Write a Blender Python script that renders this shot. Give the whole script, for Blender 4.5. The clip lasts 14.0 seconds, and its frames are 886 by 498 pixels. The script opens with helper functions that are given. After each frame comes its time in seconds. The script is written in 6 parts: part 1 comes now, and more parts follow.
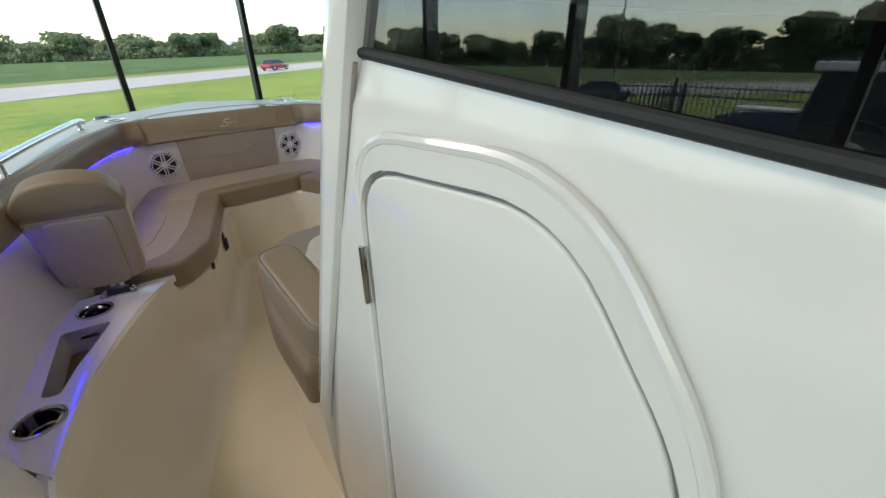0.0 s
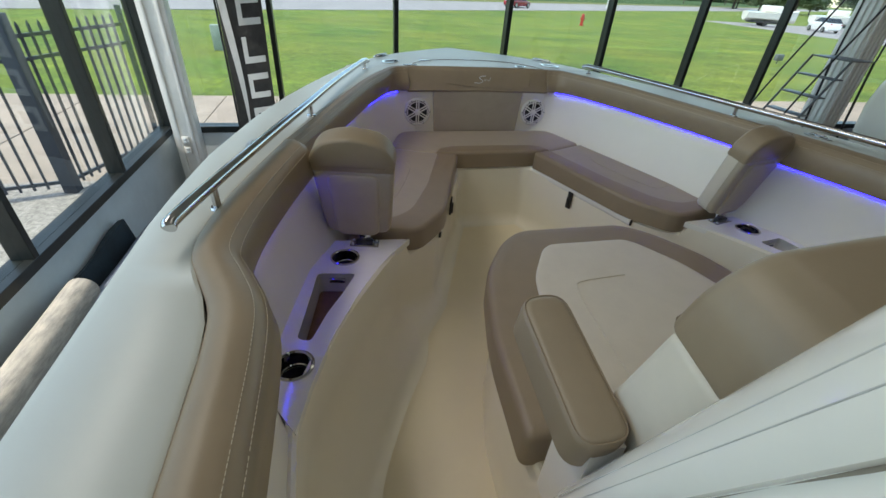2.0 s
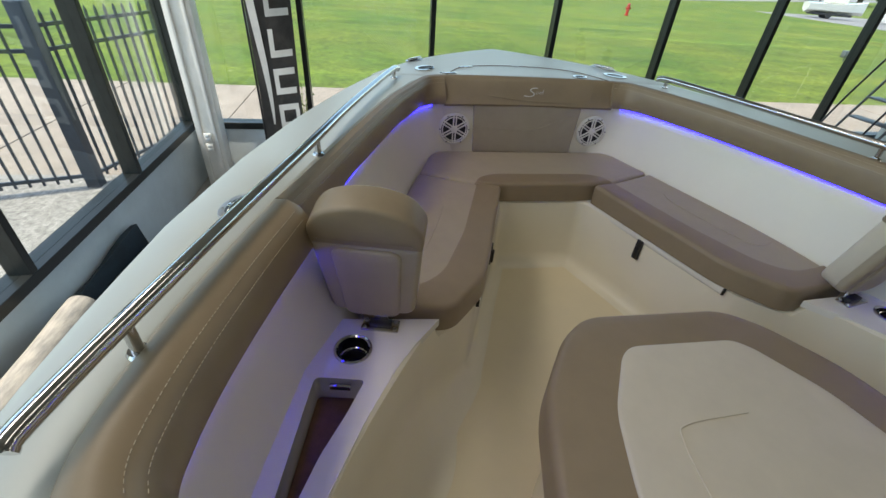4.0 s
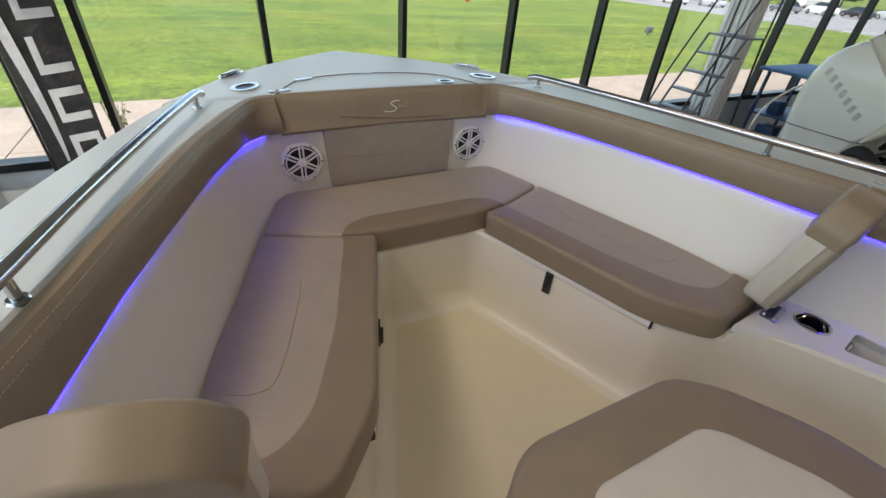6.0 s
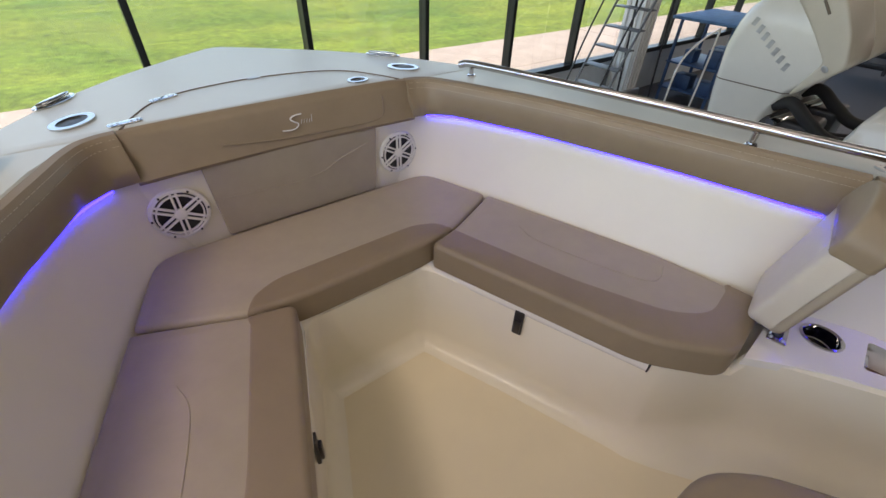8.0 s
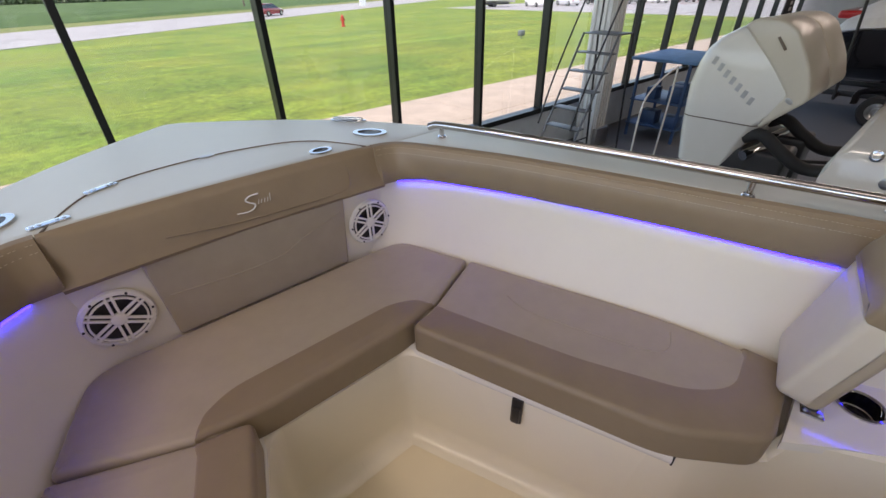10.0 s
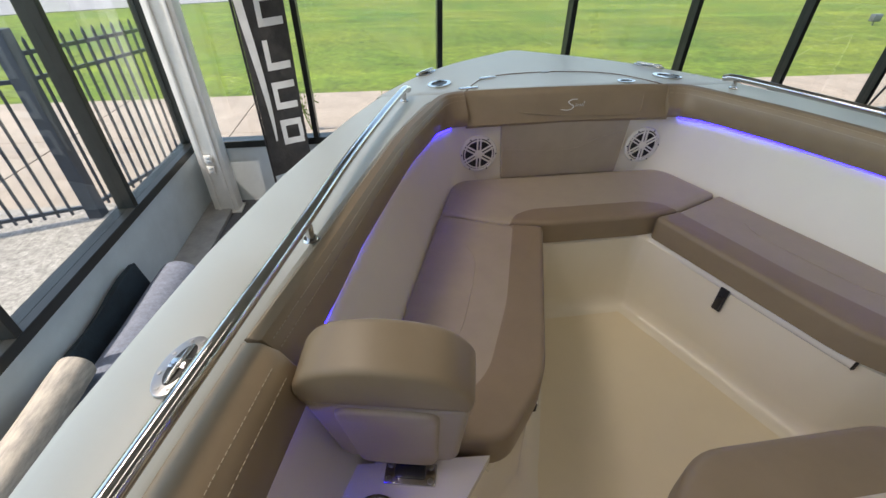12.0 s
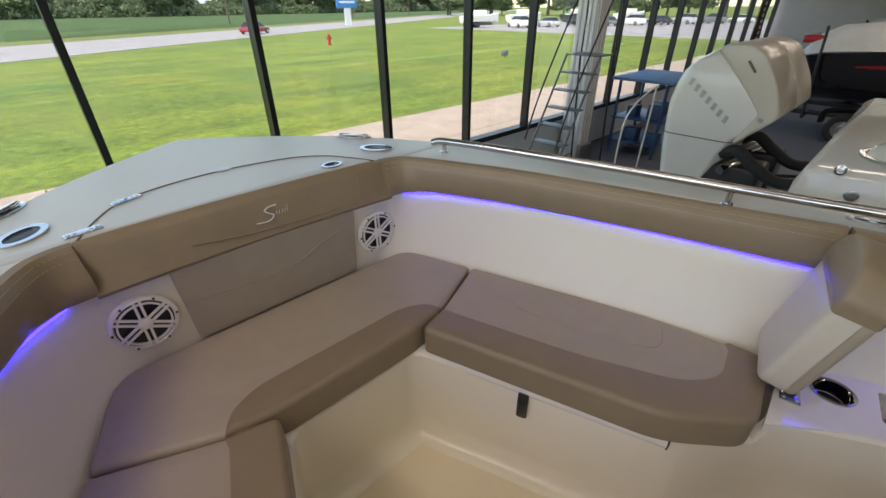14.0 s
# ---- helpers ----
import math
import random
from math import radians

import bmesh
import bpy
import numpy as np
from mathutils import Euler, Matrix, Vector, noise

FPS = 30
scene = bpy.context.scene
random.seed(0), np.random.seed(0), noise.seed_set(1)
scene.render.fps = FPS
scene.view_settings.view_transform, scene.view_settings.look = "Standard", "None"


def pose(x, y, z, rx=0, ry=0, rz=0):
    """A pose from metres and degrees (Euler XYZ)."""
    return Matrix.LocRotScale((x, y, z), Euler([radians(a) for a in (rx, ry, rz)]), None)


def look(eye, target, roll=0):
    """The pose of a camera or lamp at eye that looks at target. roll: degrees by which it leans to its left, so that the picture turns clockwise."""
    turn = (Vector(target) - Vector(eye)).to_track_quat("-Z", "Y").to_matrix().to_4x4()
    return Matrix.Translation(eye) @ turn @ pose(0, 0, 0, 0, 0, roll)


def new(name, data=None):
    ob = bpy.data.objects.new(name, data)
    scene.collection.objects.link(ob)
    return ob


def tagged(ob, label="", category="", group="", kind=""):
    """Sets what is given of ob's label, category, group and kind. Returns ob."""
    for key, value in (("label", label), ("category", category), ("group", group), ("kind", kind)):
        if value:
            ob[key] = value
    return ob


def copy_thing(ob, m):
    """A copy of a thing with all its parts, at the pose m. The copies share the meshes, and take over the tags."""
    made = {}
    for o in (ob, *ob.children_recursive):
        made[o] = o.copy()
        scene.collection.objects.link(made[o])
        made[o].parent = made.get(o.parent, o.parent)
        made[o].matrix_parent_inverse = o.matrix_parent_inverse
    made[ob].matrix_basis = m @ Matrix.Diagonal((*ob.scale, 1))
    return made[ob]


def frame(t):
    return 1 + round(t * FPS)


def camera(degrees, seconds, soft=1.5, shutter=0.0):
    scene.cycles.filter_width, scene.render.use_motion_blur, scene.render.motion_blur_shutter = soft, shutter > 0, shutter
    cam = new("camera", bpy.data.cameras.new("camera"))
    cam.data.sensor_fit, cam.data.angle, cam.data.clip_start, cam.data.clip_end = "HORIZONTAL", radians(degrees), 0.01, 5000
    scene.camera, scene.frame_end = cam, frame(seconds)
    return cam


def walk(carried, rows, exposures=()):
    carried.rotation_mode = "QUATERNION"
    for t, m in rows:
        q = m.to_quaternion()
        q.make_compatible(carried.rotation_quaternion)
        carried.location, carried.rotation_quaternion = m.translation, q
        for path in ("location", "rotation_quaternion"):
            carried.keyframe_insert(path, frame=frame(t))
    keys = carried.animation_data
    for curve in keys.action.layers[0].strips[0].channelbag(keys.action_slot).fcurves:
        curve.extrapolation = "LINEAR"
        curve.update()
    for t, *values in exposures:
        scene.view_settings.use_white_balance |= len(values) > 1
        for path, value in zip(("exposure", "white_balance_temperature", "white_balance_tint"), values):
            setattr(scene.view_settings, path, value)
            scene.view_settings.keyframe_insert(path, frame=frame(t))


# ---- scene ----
cam = camera(93.6, 14.0)
PATH = [
    (0, (-0.864, -3.357, 1.44), (0.309, -1.999, 0.557), -1.5),
    (0.5, (-0.94, -3.309, 1.509), (0.029, -1.817, 0.596), 1.1),
    (1, (-1.011, -3.248, 1.554), (-0.253, -1.671, 0.585), 2.8),
    (1.5, (-1.011, -3.158, 1.578), (-0.444, -1.542, 0.546), 3.4),
    (2, (-0.965, -2.968, 1.557), (-0.539, -1.346, 0.467), 4.2),
    (2.2, (-0.966, -2.903, 1.56), (-0.581, -1.284, 0.452), 4.5),
    (4.3, (-0.887, -2.36, 1.58), (-0.586, -0.743, 0.442), 4.6),
    (4.5, (-0.877, -2.317, 1.583), (-0.535, -0.707, 0.447), 4.2),
    (5, (-0.913, -2.16, 1.571), (-0.392, -0.583, 0.458), 4.7),
    (5.5, (-0.863, -2.053, 1.569), (-0.152, -0.545, 0.464), 4.9),
    (6, (-0.711, -1.878, 1.555), (0.085, -0.437, 0.419), 4.6),
    (6.5, (-0.593, -1.718, 1.536), (0.187, -0.314, 0.344), 4.0),
    (7, (-0.575, -1.68, 1.53), (0.186, -0.315, 0.283), 3.2),
    (7.5, (-0.527, -1.636, 1.548), (0.316, -0.327, 0.293), 2.7),
    (8, (-0.472, -1.482, 1.56), (0.51, -0.249, 0.33), 2.1),
    (8.5, (-0.357, -1.338, 1.564), (0.723, -0.157, 0.365), 0.5),
    (8.7, (-0.264, -1.286, 1.565), (0.834, -0.112, 0.376), -0.5),
    (10.8, (-0.533, -1.525, 1.579), (0.512, -0.143, 0.581), 1.6),
    (11, (-0.633, -1.622, 1.583), (0.181, -0.136, 0.521), 1.4),
    (11.5, (-0.831, -1.867, 1.58), (-0.51, -0.278, 0.409), -0.7),
    (12, (-0.906, -1.931, 1.583), (-0.673, -0.324, 0.416), 0.2),
    (12.5, (-0.85, -1.904, 1.616), (-0.488, -0.259, 0.537), 1.4),
    (13, (-0.747, -1.802, 1.613), (-0.147, -0.184, 0.603), 2.5),
    (13.5, (-0.618, -1.534, 1.602), (0.269, -0.034, 0.62), 2.0),
    (14, (-0.453, -1.367, 1.597), (0.727, -0.103, 0.592), -0.4),
]
walk(cam, [(t, look(eye, target, roll)) for t, eye, target, roll in PATH], exposures=[(0.0, 1.36, 7250, 14), (0.5, 1.24, 6950, 7), (1.0, 1.22, 6800, 5), (2.0, 1.17, 6800, 8), (4.5, 1.32, 7050, 10), (5.5, 1.40, 7150, 14), (6.5, 1.57, 7400, 20), (8.0, 1.64, 7400, 22), (8.7, 1.62, 7350, 23), (11.0, 1.43, 7450, 27), (12.0, 1.37, 7250, 17), (13.0, 1.33, 7350, 15), (14.0, 1.38, 7600, 20)])

from mathutils.geometry import tessellate_polygon

# ---- light ----
world = bpy.data.worlds.new("world")
scene.world = world
world.use_nodes = True
wn = world.node_tree
sky = wn.nodes.new("ShaderNodeTexSky")
sky.sky_type = "NISHITA"
sky.sun_disc = False
SUN_DIR = Vector((-0.52, -0.12, 0.84)).normalized()
sky.sun_elevation = math.asin(SUN_DIR.z)
sky.sun_rotation = math.atan2(SUN_DIR.x, SUN_DIR.y)
sky.dust_density = 0.7
wn.nodes["Background"].inputs[1].default_value = 0.19
wn.links.new(sky.outputs[0], wn.nodes["Background"].inputs[0])
sun = new("sun", bpy.data.lights.new("sun", "SUN"))
sun.data.energy, sun.data.angle, sun.data.color = 2.3, radians(0.5), (1.0, 0.95, 0.87)
sun.matrix_world = look((0, 0, 0), -SUN_DIR)


# ---- materials ----
def material(name, color, rough=0.5, metal=0.0, vary=0.08, scale=6.0, bump=0.0, bump_scale=200.0, spec=0.5, color2=None,
             coat=0.0, island=0.0, stretch=(1, 1, 1), rvary=0.1, grain=0.0, grain_scale=None):
    m = bpy.data.materials.new(name)
    m.use_nodes = True
    n, l = m.node_tree.nodes, m.node_tree.links
    p = n["Principled BSDF"]
    p.inputs["Roughness"].default_value = rough
    p.inputs["Metallic"].default_value = metal
    p.inputs["Specular IOR Level"].default_value = spec
    p.inputs["Coat Weight"].default_value = coat
    tc = n.new("ShaderNodeTexCoord")
    mp = n.new("ShaderNodeMapping")
    mp.inputs["Scale"].default_value = stretch
    l.new(tc.outputs["Object"], mp.inputs["Vector"])
    big = n.new("ShaderNodeTexNoise")
    big.inputs["Scale"].default_value = scale
    big.inputs["Detail"].default_value = 6
    big.inputs["Roughness"].default_value = 0.65
    l.new(mp.outputs[0], big.inputs["Vector"])
    mix = n.new("ShaderNodeMix")
    mix.data_type = "RGBA"
    c2 = color2 or [min(1, c * (1 + vary * 2)) for c in color]
    c1 = color if color2 else [c * (1 - vary * 2) for c in color]
    mix.inputs["A"].default_value = (*c1, 1)
    mix.inputs["B"].default_value = (*c2, 1)
    ramp = n.new("ShaderNodeMapRange")
    ramp.inputs["From Min"].default_value, ramp.inputs["From Max"].default_value = 0.3, 0.7
    l.new(big.outputs["Fac"], ramp.inputs["Value"])
    l.new(ramp.outputs[0], mix.inputs["Factor"])
    out = mix.outputs["Result"]
    if grain:
        gn = n.new("ShaderNodeTexNoise")
        gn.inputs["Scale"].default_value = grain_scale or bump_scale
        gn.inputs["Detail"].default_value = 5
        l.new(mp.outputs[0], gn.inputs["Vector"])
        gr = n.new("ShaderNodeMapRange")
        gr.inputs["From Min"].default_value, gr.inputs["From Max"].default_value = 0.25, 0.75
        gr.inputs["To Min"].default_value, gr.inputs["To Max"].default_value = 1 - grain, 1 + grain
        l.new(gn.outputs["Fac"], gr.inputs["Value"])
        gh = n.new("ShaderNodeHueSaturation")
        l.new(out, gh.inputs["Color"])
        l.new(gr.outputs[0], gh.inputs["Value"])
        out = gh.outputs[0]
    if island:
        oi = n.new("ShaderNodeNewGeometry")
        hsv = n.new("ShaderNodeHueSaturation")
        mr = n.new("ShaderNodeMapRange")
        mr.inputs["To Min"].default_value, mr.inputs["To Max"].default_value = 1 - island, 1 + island
        l.new(oi.outputs["Random Per Island"], mr.inputs["Value"])
        l.new(mr.outputs[0], hsv.inputs["Value"])
        l.new(out, hsv.inputs["Color"])
        out = hsv.outputs[0]
    l.new(out, p.inputs["Base Color"])
    rr = n.new("ShaderNodeMapRange")
    rr.inputs["To Min"].default_value, rr.inputs["To Max"].default_value = rough * (1 - rvary), min(1, rough * (1 + rvary))
    fine = n.new("ShaderNodeTexNoise")
    fine.inputs["Scale"].default_value = bump_scale
    fine.inputs["Detail"].default_value = 3
    l.new(mp.outputs[0], fine.inputs["Vector"])
    l.new(big.outputs["Fac"], rr.inputs["Value"])
    l.new(rr.outputs[0], p.inputs["Roughness"])
    if bump:
        b = n.new("ShaderNodeBump")
        b.inputs["Strength"].default_value = bump
        b.inputs["Distance"].default_value = 0.6 / bump_scale
        l.new(fine.outputs["Fac"], b.inputs["Height"])
        l.new(b.outputs[0], p.inputs["Normal"])
    return m


def emitter(name, color, strength):
    m = bpy.data.materials.new(name)
    m.use_nodes = True
    p = m.node_tree.nodes["Principled BSDF"]
    p.inputs["Base Color"].default_value = (*color, 1)
    p.inputs["Emission Color"].default_value = (*color, 1)
    p.inputs["Emission Strength"].default_value = strength
    return m


def clear_glass(name, tint, gloss=0.05, graze=0.6):
    """Thin sheet glass: tinted see-through with a mirror sheen."""
    m = bpy.data.materials.new(name)
    m.use_nodes = True
    n, l = m.node_tree.nodes, m.node_tree.links
    n.remove(n["Principled BSDF"])
    tr = n.new("ShaderNodeBsdfTransparent")
    tr.inputs[0].default_value = (*tint, 1)
    gl = n.new("ShaderNodeBsdfGlossy")
    gl.inputs["Roughness"].default_value = 0.01
    gl.inputs["Color"].default_value = (1, 1, 1, 1)
    lw = n.new("ShaderNodeLayerWeight")
    lw.inputs["Blend"].default_value = 0.5
    pw = n.new("ShaderNodeMath")
    pw.operation = "POWER"
    pw.inputs[1].default_value = 4.0
    l.new(lw.outputs["Facing"], pw.inputs[0])
    ad = n.new("ShaderNodeMath")
    ad.operation = "MULTIPLY_ADD"
    ad.inputs[1].default_value = graze
    ad.inputs[2].default_value = gloss
    l.new(pw.outputs[0], ad.inputs[0])
    ms = n.new("ShaderNodeMixShader")
    l.new(ad.outputs[0], ms.inputs[0])
    l.new(tr.outputs[0], ms.inputs[1])
    l.new(gl.outputs[0], ms.inputs[2])
    l.new(ms.outputs[0], n["Material Output"].inputs[0])
    return m


GEL = material("white_gelcoat", (0.79, 0.765, 0.69), 0.14, vary=0.012, scale=2.5, coat=0.4, bump=0.01, bump_scale=6)
LINER = material("cream_gelcoat", (0.81, 0.755, 0.61), 0.26, vary=0.015, scale=2.0, bump=0.02, bump_scale=300)
SOLE = material("cream_nonskid", (0.78, 0.69, 0.50), 0.55, vary=0.02, scale=2.0, bump=0.25, bump_scale=420)
DECKM = material("grey_white_deck", (0.56, 0.595, 0.56), 0.38, vary=0.015, scale=3, bump=0.12, bump_scale=500)
TAN = material("tan_vinyl", (0.270, 0.206, 0.132), 0.42, vary=0.03, scale=9, bump=0.16, bump_scale=700, spec=0.45)
PALE = material("pale_vinyl", (0.395, 0.335, 0.245), 0.46, vary=0.025, scale=9, bump=0.16, bump_scale=700, spec=0.4)
CREAMV = material("cream_vinyl", (0.62, 0.56, 0.45), 0.46, vary=0.02, scale=9, bump=0.16, bump_scale=700, spec=0.4)
THREAD = material("pale_thread", (0.50, 0.43, 0.32), 0.8, vary=0.05)
SEAM = material("seam_shadow_welt", (0.16, 0.12, 0.085), 0.6, vary=0.05)
CHROME = material("polished_steel", (0.58, 0.58, 0.575), 0.11, 1.0, vary=0.03, scale=20, bump=0.02, bump_scale=80)
STEEL = material("satin_steel", (0.5, 0.5, 0.5), 0.3, 1.0, vary=0.05, scale=20)
WHITEP = material("white_print", (0.72, 0.72, 0.70), 0.7, vary=0.04, bump=0.2, bump_scale=25)
BLACKP = material("black_plastic", (0.018, 0.018, 0.02), 0.4, vary=0.1, bump=0.05, bump_scale=300)
RUBBER = material("black_rubber", (0.02, 0.02, 0.02), 0.7, vary=0.1)
WOODY = material("brown_box_liner", (0.17, 0.085, 0.045), 0.5, vary=0.12, scale=20)
BRONZE = material("dark_window_frame", (0.022, 0.026, 0.026), 0.35, 0.4, vary=0.08, scale=12, bump=0.03)
SILLM = material("blue_white_painted_wall", (0.60, 0.67, 0.70), 0.45, vary=0.04, scale=3, bump=0.06, bump_scale=120)
WALLM = material("painted_wall", (0.42, 0.42, 0.40), 0.6, vary=0.03, scale=2, bump=0.05, bump_scale=150)
CEILM = material("grey_ceiling", (0.36, 0.36, 0.35), 0.7, vary=0.03, scale=2)
COLM = material("white_enamel_column", (0.78, 0.79, 0.76), 0.35, vary=0.03, scale=5, bump=0.03, bump_scale=60)
CARPET = material("grey_showroom_floor", (0.11, 0.115, 0.125), 0.6, vary=0.2, scale=40, bump=0.6, bump_scale=400)
CONC = material("pale_concrete", (0.40, 0.315, 0.25), 0.85, vary=0.09, grain=0.12, grain_scale=14, scale=1.3, bump=0.3, bump_scale=60)
CURBM = material("grey_curb_concrete", (0.36, 0.355, 0.335), 0.85, vary=0.1, scale=5, bump=0.3, bump_scale=80)
GRAVEL = material("grey_gravel", (0.35, 0.315, 0.285), 0.9, grain=0.35, grain_scale=22, vary=0.14, scale=9, bump=0.8, bump_scale=70)
ROADM = material("worn_asphalt", (0.30, 0.28, 0.275), 0.85, vary=0.06, scale=0.5, bump=0.2, bump_scale=30)
PANE = clear_glass("window_glass", (0.88, 0.92, 0.90), 0.03)
TINT = clear_glass("smoked_glass", (0.37, 0.39, 0.40), 0.11, 0.5)
LED = emitter("blue_led", (0.010, 0.009, 1.0), 7.0)
GREYR = material("grey_rubber", (0.22, 0.22, 0.21), 0.6)
JOINT = material("joint_shade_paint", (0.28, 0.24, 0.19), 0.6)
FAINT = material("fine_joint", (0.55, 0.54, 0.50), 0.4)


# ---- mesh helpers ----
def mesh_object(name, bm, mat, smooth=True):
    lay = bm.faces.layers.int.get("flat")
    bmesh.ops.recalc_face_normals(bm, faces=bm.faces[:])
    bm.faces.index_update()
    flat = {f.index for f in bm.faces if f[lay]} if lay else set()
    me = bpy.data.meshes.new(name)
    bm.to_mesh(me)
    bm.free()
    if mat:
        me.materials.append(mat)
    if smooth:
        for f in me.polygons:
            f.use_smooth = f.index not in flat
        me.set_sharp_from_angle(angle=radians(38))
    return new(name, me)


def part(name, bm, mat, parent, label="", smooth=True):
    ob = mesh_object(name, bm, mat, smooth)
    ob.parent = parent
    ob.matrix_parent_inverse = Matrix()
    if label:
        ob["label"] = label
    return ob


def thing(name, label, category, group="", kind=""):
    return tagged(new(name), label, category, group, kind)


def solo(name, bm, mat, label, category, group="", kind="", smooth=True):
    return tagged(mesh_object(name, bm, mat, smooth), label, category, group, kind)


def box(x0, x1, y0, y1, z0, z1, bevel=0.0, segments=2, bm=None):
    own = bmesh.new()
    bmesh.ops.create_cube(own, size=1.0, matrix=Matrix.LocRotScale(((x0 + x1) / 2, (y0 + y1) / 2, (z0 + z1) / 2), None,
                                                                 (abs(x1 - x0), abs(y1 - y0), abs(z1 - z0))))
    if bevel:
        bmesh.ops.bevel(own, geom=own.edges[:], offset=bevel, segments=segments, profile=0.5, affect="EDGES")
    return join(bm, own)


def join(bm, other):
    if bm is None:
        return other
    me = bpy.data.meshes.new("tmp")
    other.to_mesh(me)
    other.free()
    bm.from_mesh(me)
    bpy.data.meshes.remove(me)
    return bm


def moved(bm, m):
    bm.transform(m)
    return bm


def tube(points, r, n=10, bm=None, caps=True, flat=1.0):
    bm = bm or bmesh.new()
    pts = [Vector(p) for p in points]
    rings = []
    side = None
    for i, p in enumerate(pts):
        d = (pts[min(i + 1, len(pts) - 1)] - pts[max(i - 1, 0)]).normalized()
        if side is None:
            side = d.orthogonal().normalized()
        side = (side - d * side.dot(d)).normalized()
        up = d.cross(side)
        rr = r[i] if isinstance(r, (list, tuple)) else r
        rings.append([bm.verts.new(p + (side * math.cos(a) + up * math.sin(a) * flat) * rr) for a in
                      [2 * math.pi * k / n for k in range(n)]])
    for a, b in zip(rings, rings[1:]):
        for k in range(n):
            bm.faces.new((a[k], a[(k + 1) % n], b[(k + 1) % n], b[k]))
    if caps:
        bm.faces.new(rings[0][::-1])
        bm.faces.new(rings[-1])
    return bm


def revolve(profile, n=24, bm=None, m=None):
    """Lathe (r, z) pairs round z."""
    own = bmesh.new()
    rings = []
    for r, z in profile:
        if r < 1e-6:
            rings.append([own.verts.new((0, 0, z))])
        else:
            rings.append([own.verts.new((r * math.cos(2 * math.pi * k / n), r * math.sin(2 * math.pi * k / n), z)) for k in range(n)])
    for a, b in zip(rings, rings[1:]):
        for k in range(n):
            q = [a[k % len(a)], a[(k + 1) % len(a)], b[(k + 1) % len(b)], b[k % len(b)]]
            u = []
            for v in q:
                if v not in u:
                    u.append(v)
            if len(u) > 2:
                own.faces.new(u)
    if m:
        own.transform(m)
    return join(bm, own)


def loft(sections, closed=False, ring=True, caps=True):
    """Skin a list of sections (equal length); ring: each section is a closed loop."""
    bm = bmesh.new()
    vs = [[bm.verts.new(p) for p in s] for s in sections]
    n = len(vs[0])
    pairs = list(zip(vs, vs[1:])) + ([(vs[-1], vs[0])] if closed else [])
    for a, b in pairs:
        for k in range(n if ring else n - 1):
            bm.faces.new((a[k], a[(k + 1) % n], b[(k + 1) % n], b[k]))
    if ring and caps and not closed:
        bm.faces.new(vs[0][::-1])
        bm.faces.new(vs[-1])
    return bm


def rounded(pts, r=0.03, n=5):
    """Round the corners of a closed outline; a point may carry its own radius as third value."""
    out = []
    m = len(pts)
    for i in range(m):
        p = Vector(pts[i][:2])
        a, b = Vector(pts[i - 1][:2]), Vector(pts[(i + 1) % m][:2])
        rad = pts[i][2] if len(pts[i]) > 2 else r
        u, v = (a - p), (b - p)
        d = min(rad, u.length * 0.48, v.length * 0.48)
        if d < 1e-4:
            out.append(p)
            continue
        s, e = p + u.normalized() * d, p + v.normalized() * d
        for k in range(n + 1):
            t = k / n
            out.append((1 - t) ** 2 * s + 2 * t * (1 - t) * p + t * t * e)
    return out


def area2(pts):
    return sum(a.x * b.y - b.x * a.y for a, b in zip(pts, pts[1:] + pts[:1]))


def shrink(pts, d):
    """Offset a closed outline inward by d; runs of edges that would turn over close up to a point."""
    sgn = 1 if area2(pts) > 0 else -1
    m = len(pts)
    out = []
    for i, p in enumerate(pts):
        e0, e1 = (p - pts[i - 1]), (pts[(i + 1) % m] - p)
        if e0.length < 1e-7:
            e0 = e1
        if e1.length < 1e-7:
            e1 = e0
        n0 = Vector((-e0.y, e0.x)).normalized() * sgn
        n1 = Vector((-e1.y, e1.x)).normalized() * sgn
        n = (n0 + n1)
        n = n.normalized() if n.length > 1e-5 else n0
        k = max(0.55, n.dot(n1))
        out.append(p + n * d / k)
    bad = [(out[(i + 1) % m] - out[i]).dot(pts[(i + 1) % m] - pts[i]) <= 0 for i in range(m)]
    if any(bad) and not all(bad):
        start = next(i for i in range(m) if not bad[i])
        i = start
        while i < start + m:
            if bad[i % m]:
                j = i
                while bad[j % m]:
                    j += 1
                a, b = out[(i - 1) % m], out[i % m]
                c, e = out[j % m], out[(j + 1) % m]
                u, v = b - a, e - c
                den = u.x * v.y - u.y * v.x
                if abs(den) > 1e-9:
                    t = ((c.x - a.x) * v.y - (c.y - a.y) * v.x) / den
                    x = a + u * t
                    if (x - (b + c) / 2).length > 4 * abs(d) + 0.01:
                        x = (b + c) / 2
                else:
                    x = (b + c) / 2
                for k in range(i, j + 1):
                    out[k % m] = x.copy()
                i = j
            i += 1
    return out


def cap(bm, loop):
    """Fill a flat loop that may be concave; its faces stay flat."""
    lay = bm.faces.layers.int.get("flat") or bm.faces.layers.int.new("flat")
    ring = []
    for v in loop:
        if not ring or (v.co - ring[-1].co).length > 1e-5:
            ring.append(v)
    if (ring[0].co - ring[-1].co).length < 1e-5:
        ring.pop()
    for tri in tessellate_polygon([[v.co.copy() for v in ring]]):
        if len(set(tri)) == 3:
            f = bm.faces.new([ring[k] for k in tri])
            f[lay] = 1


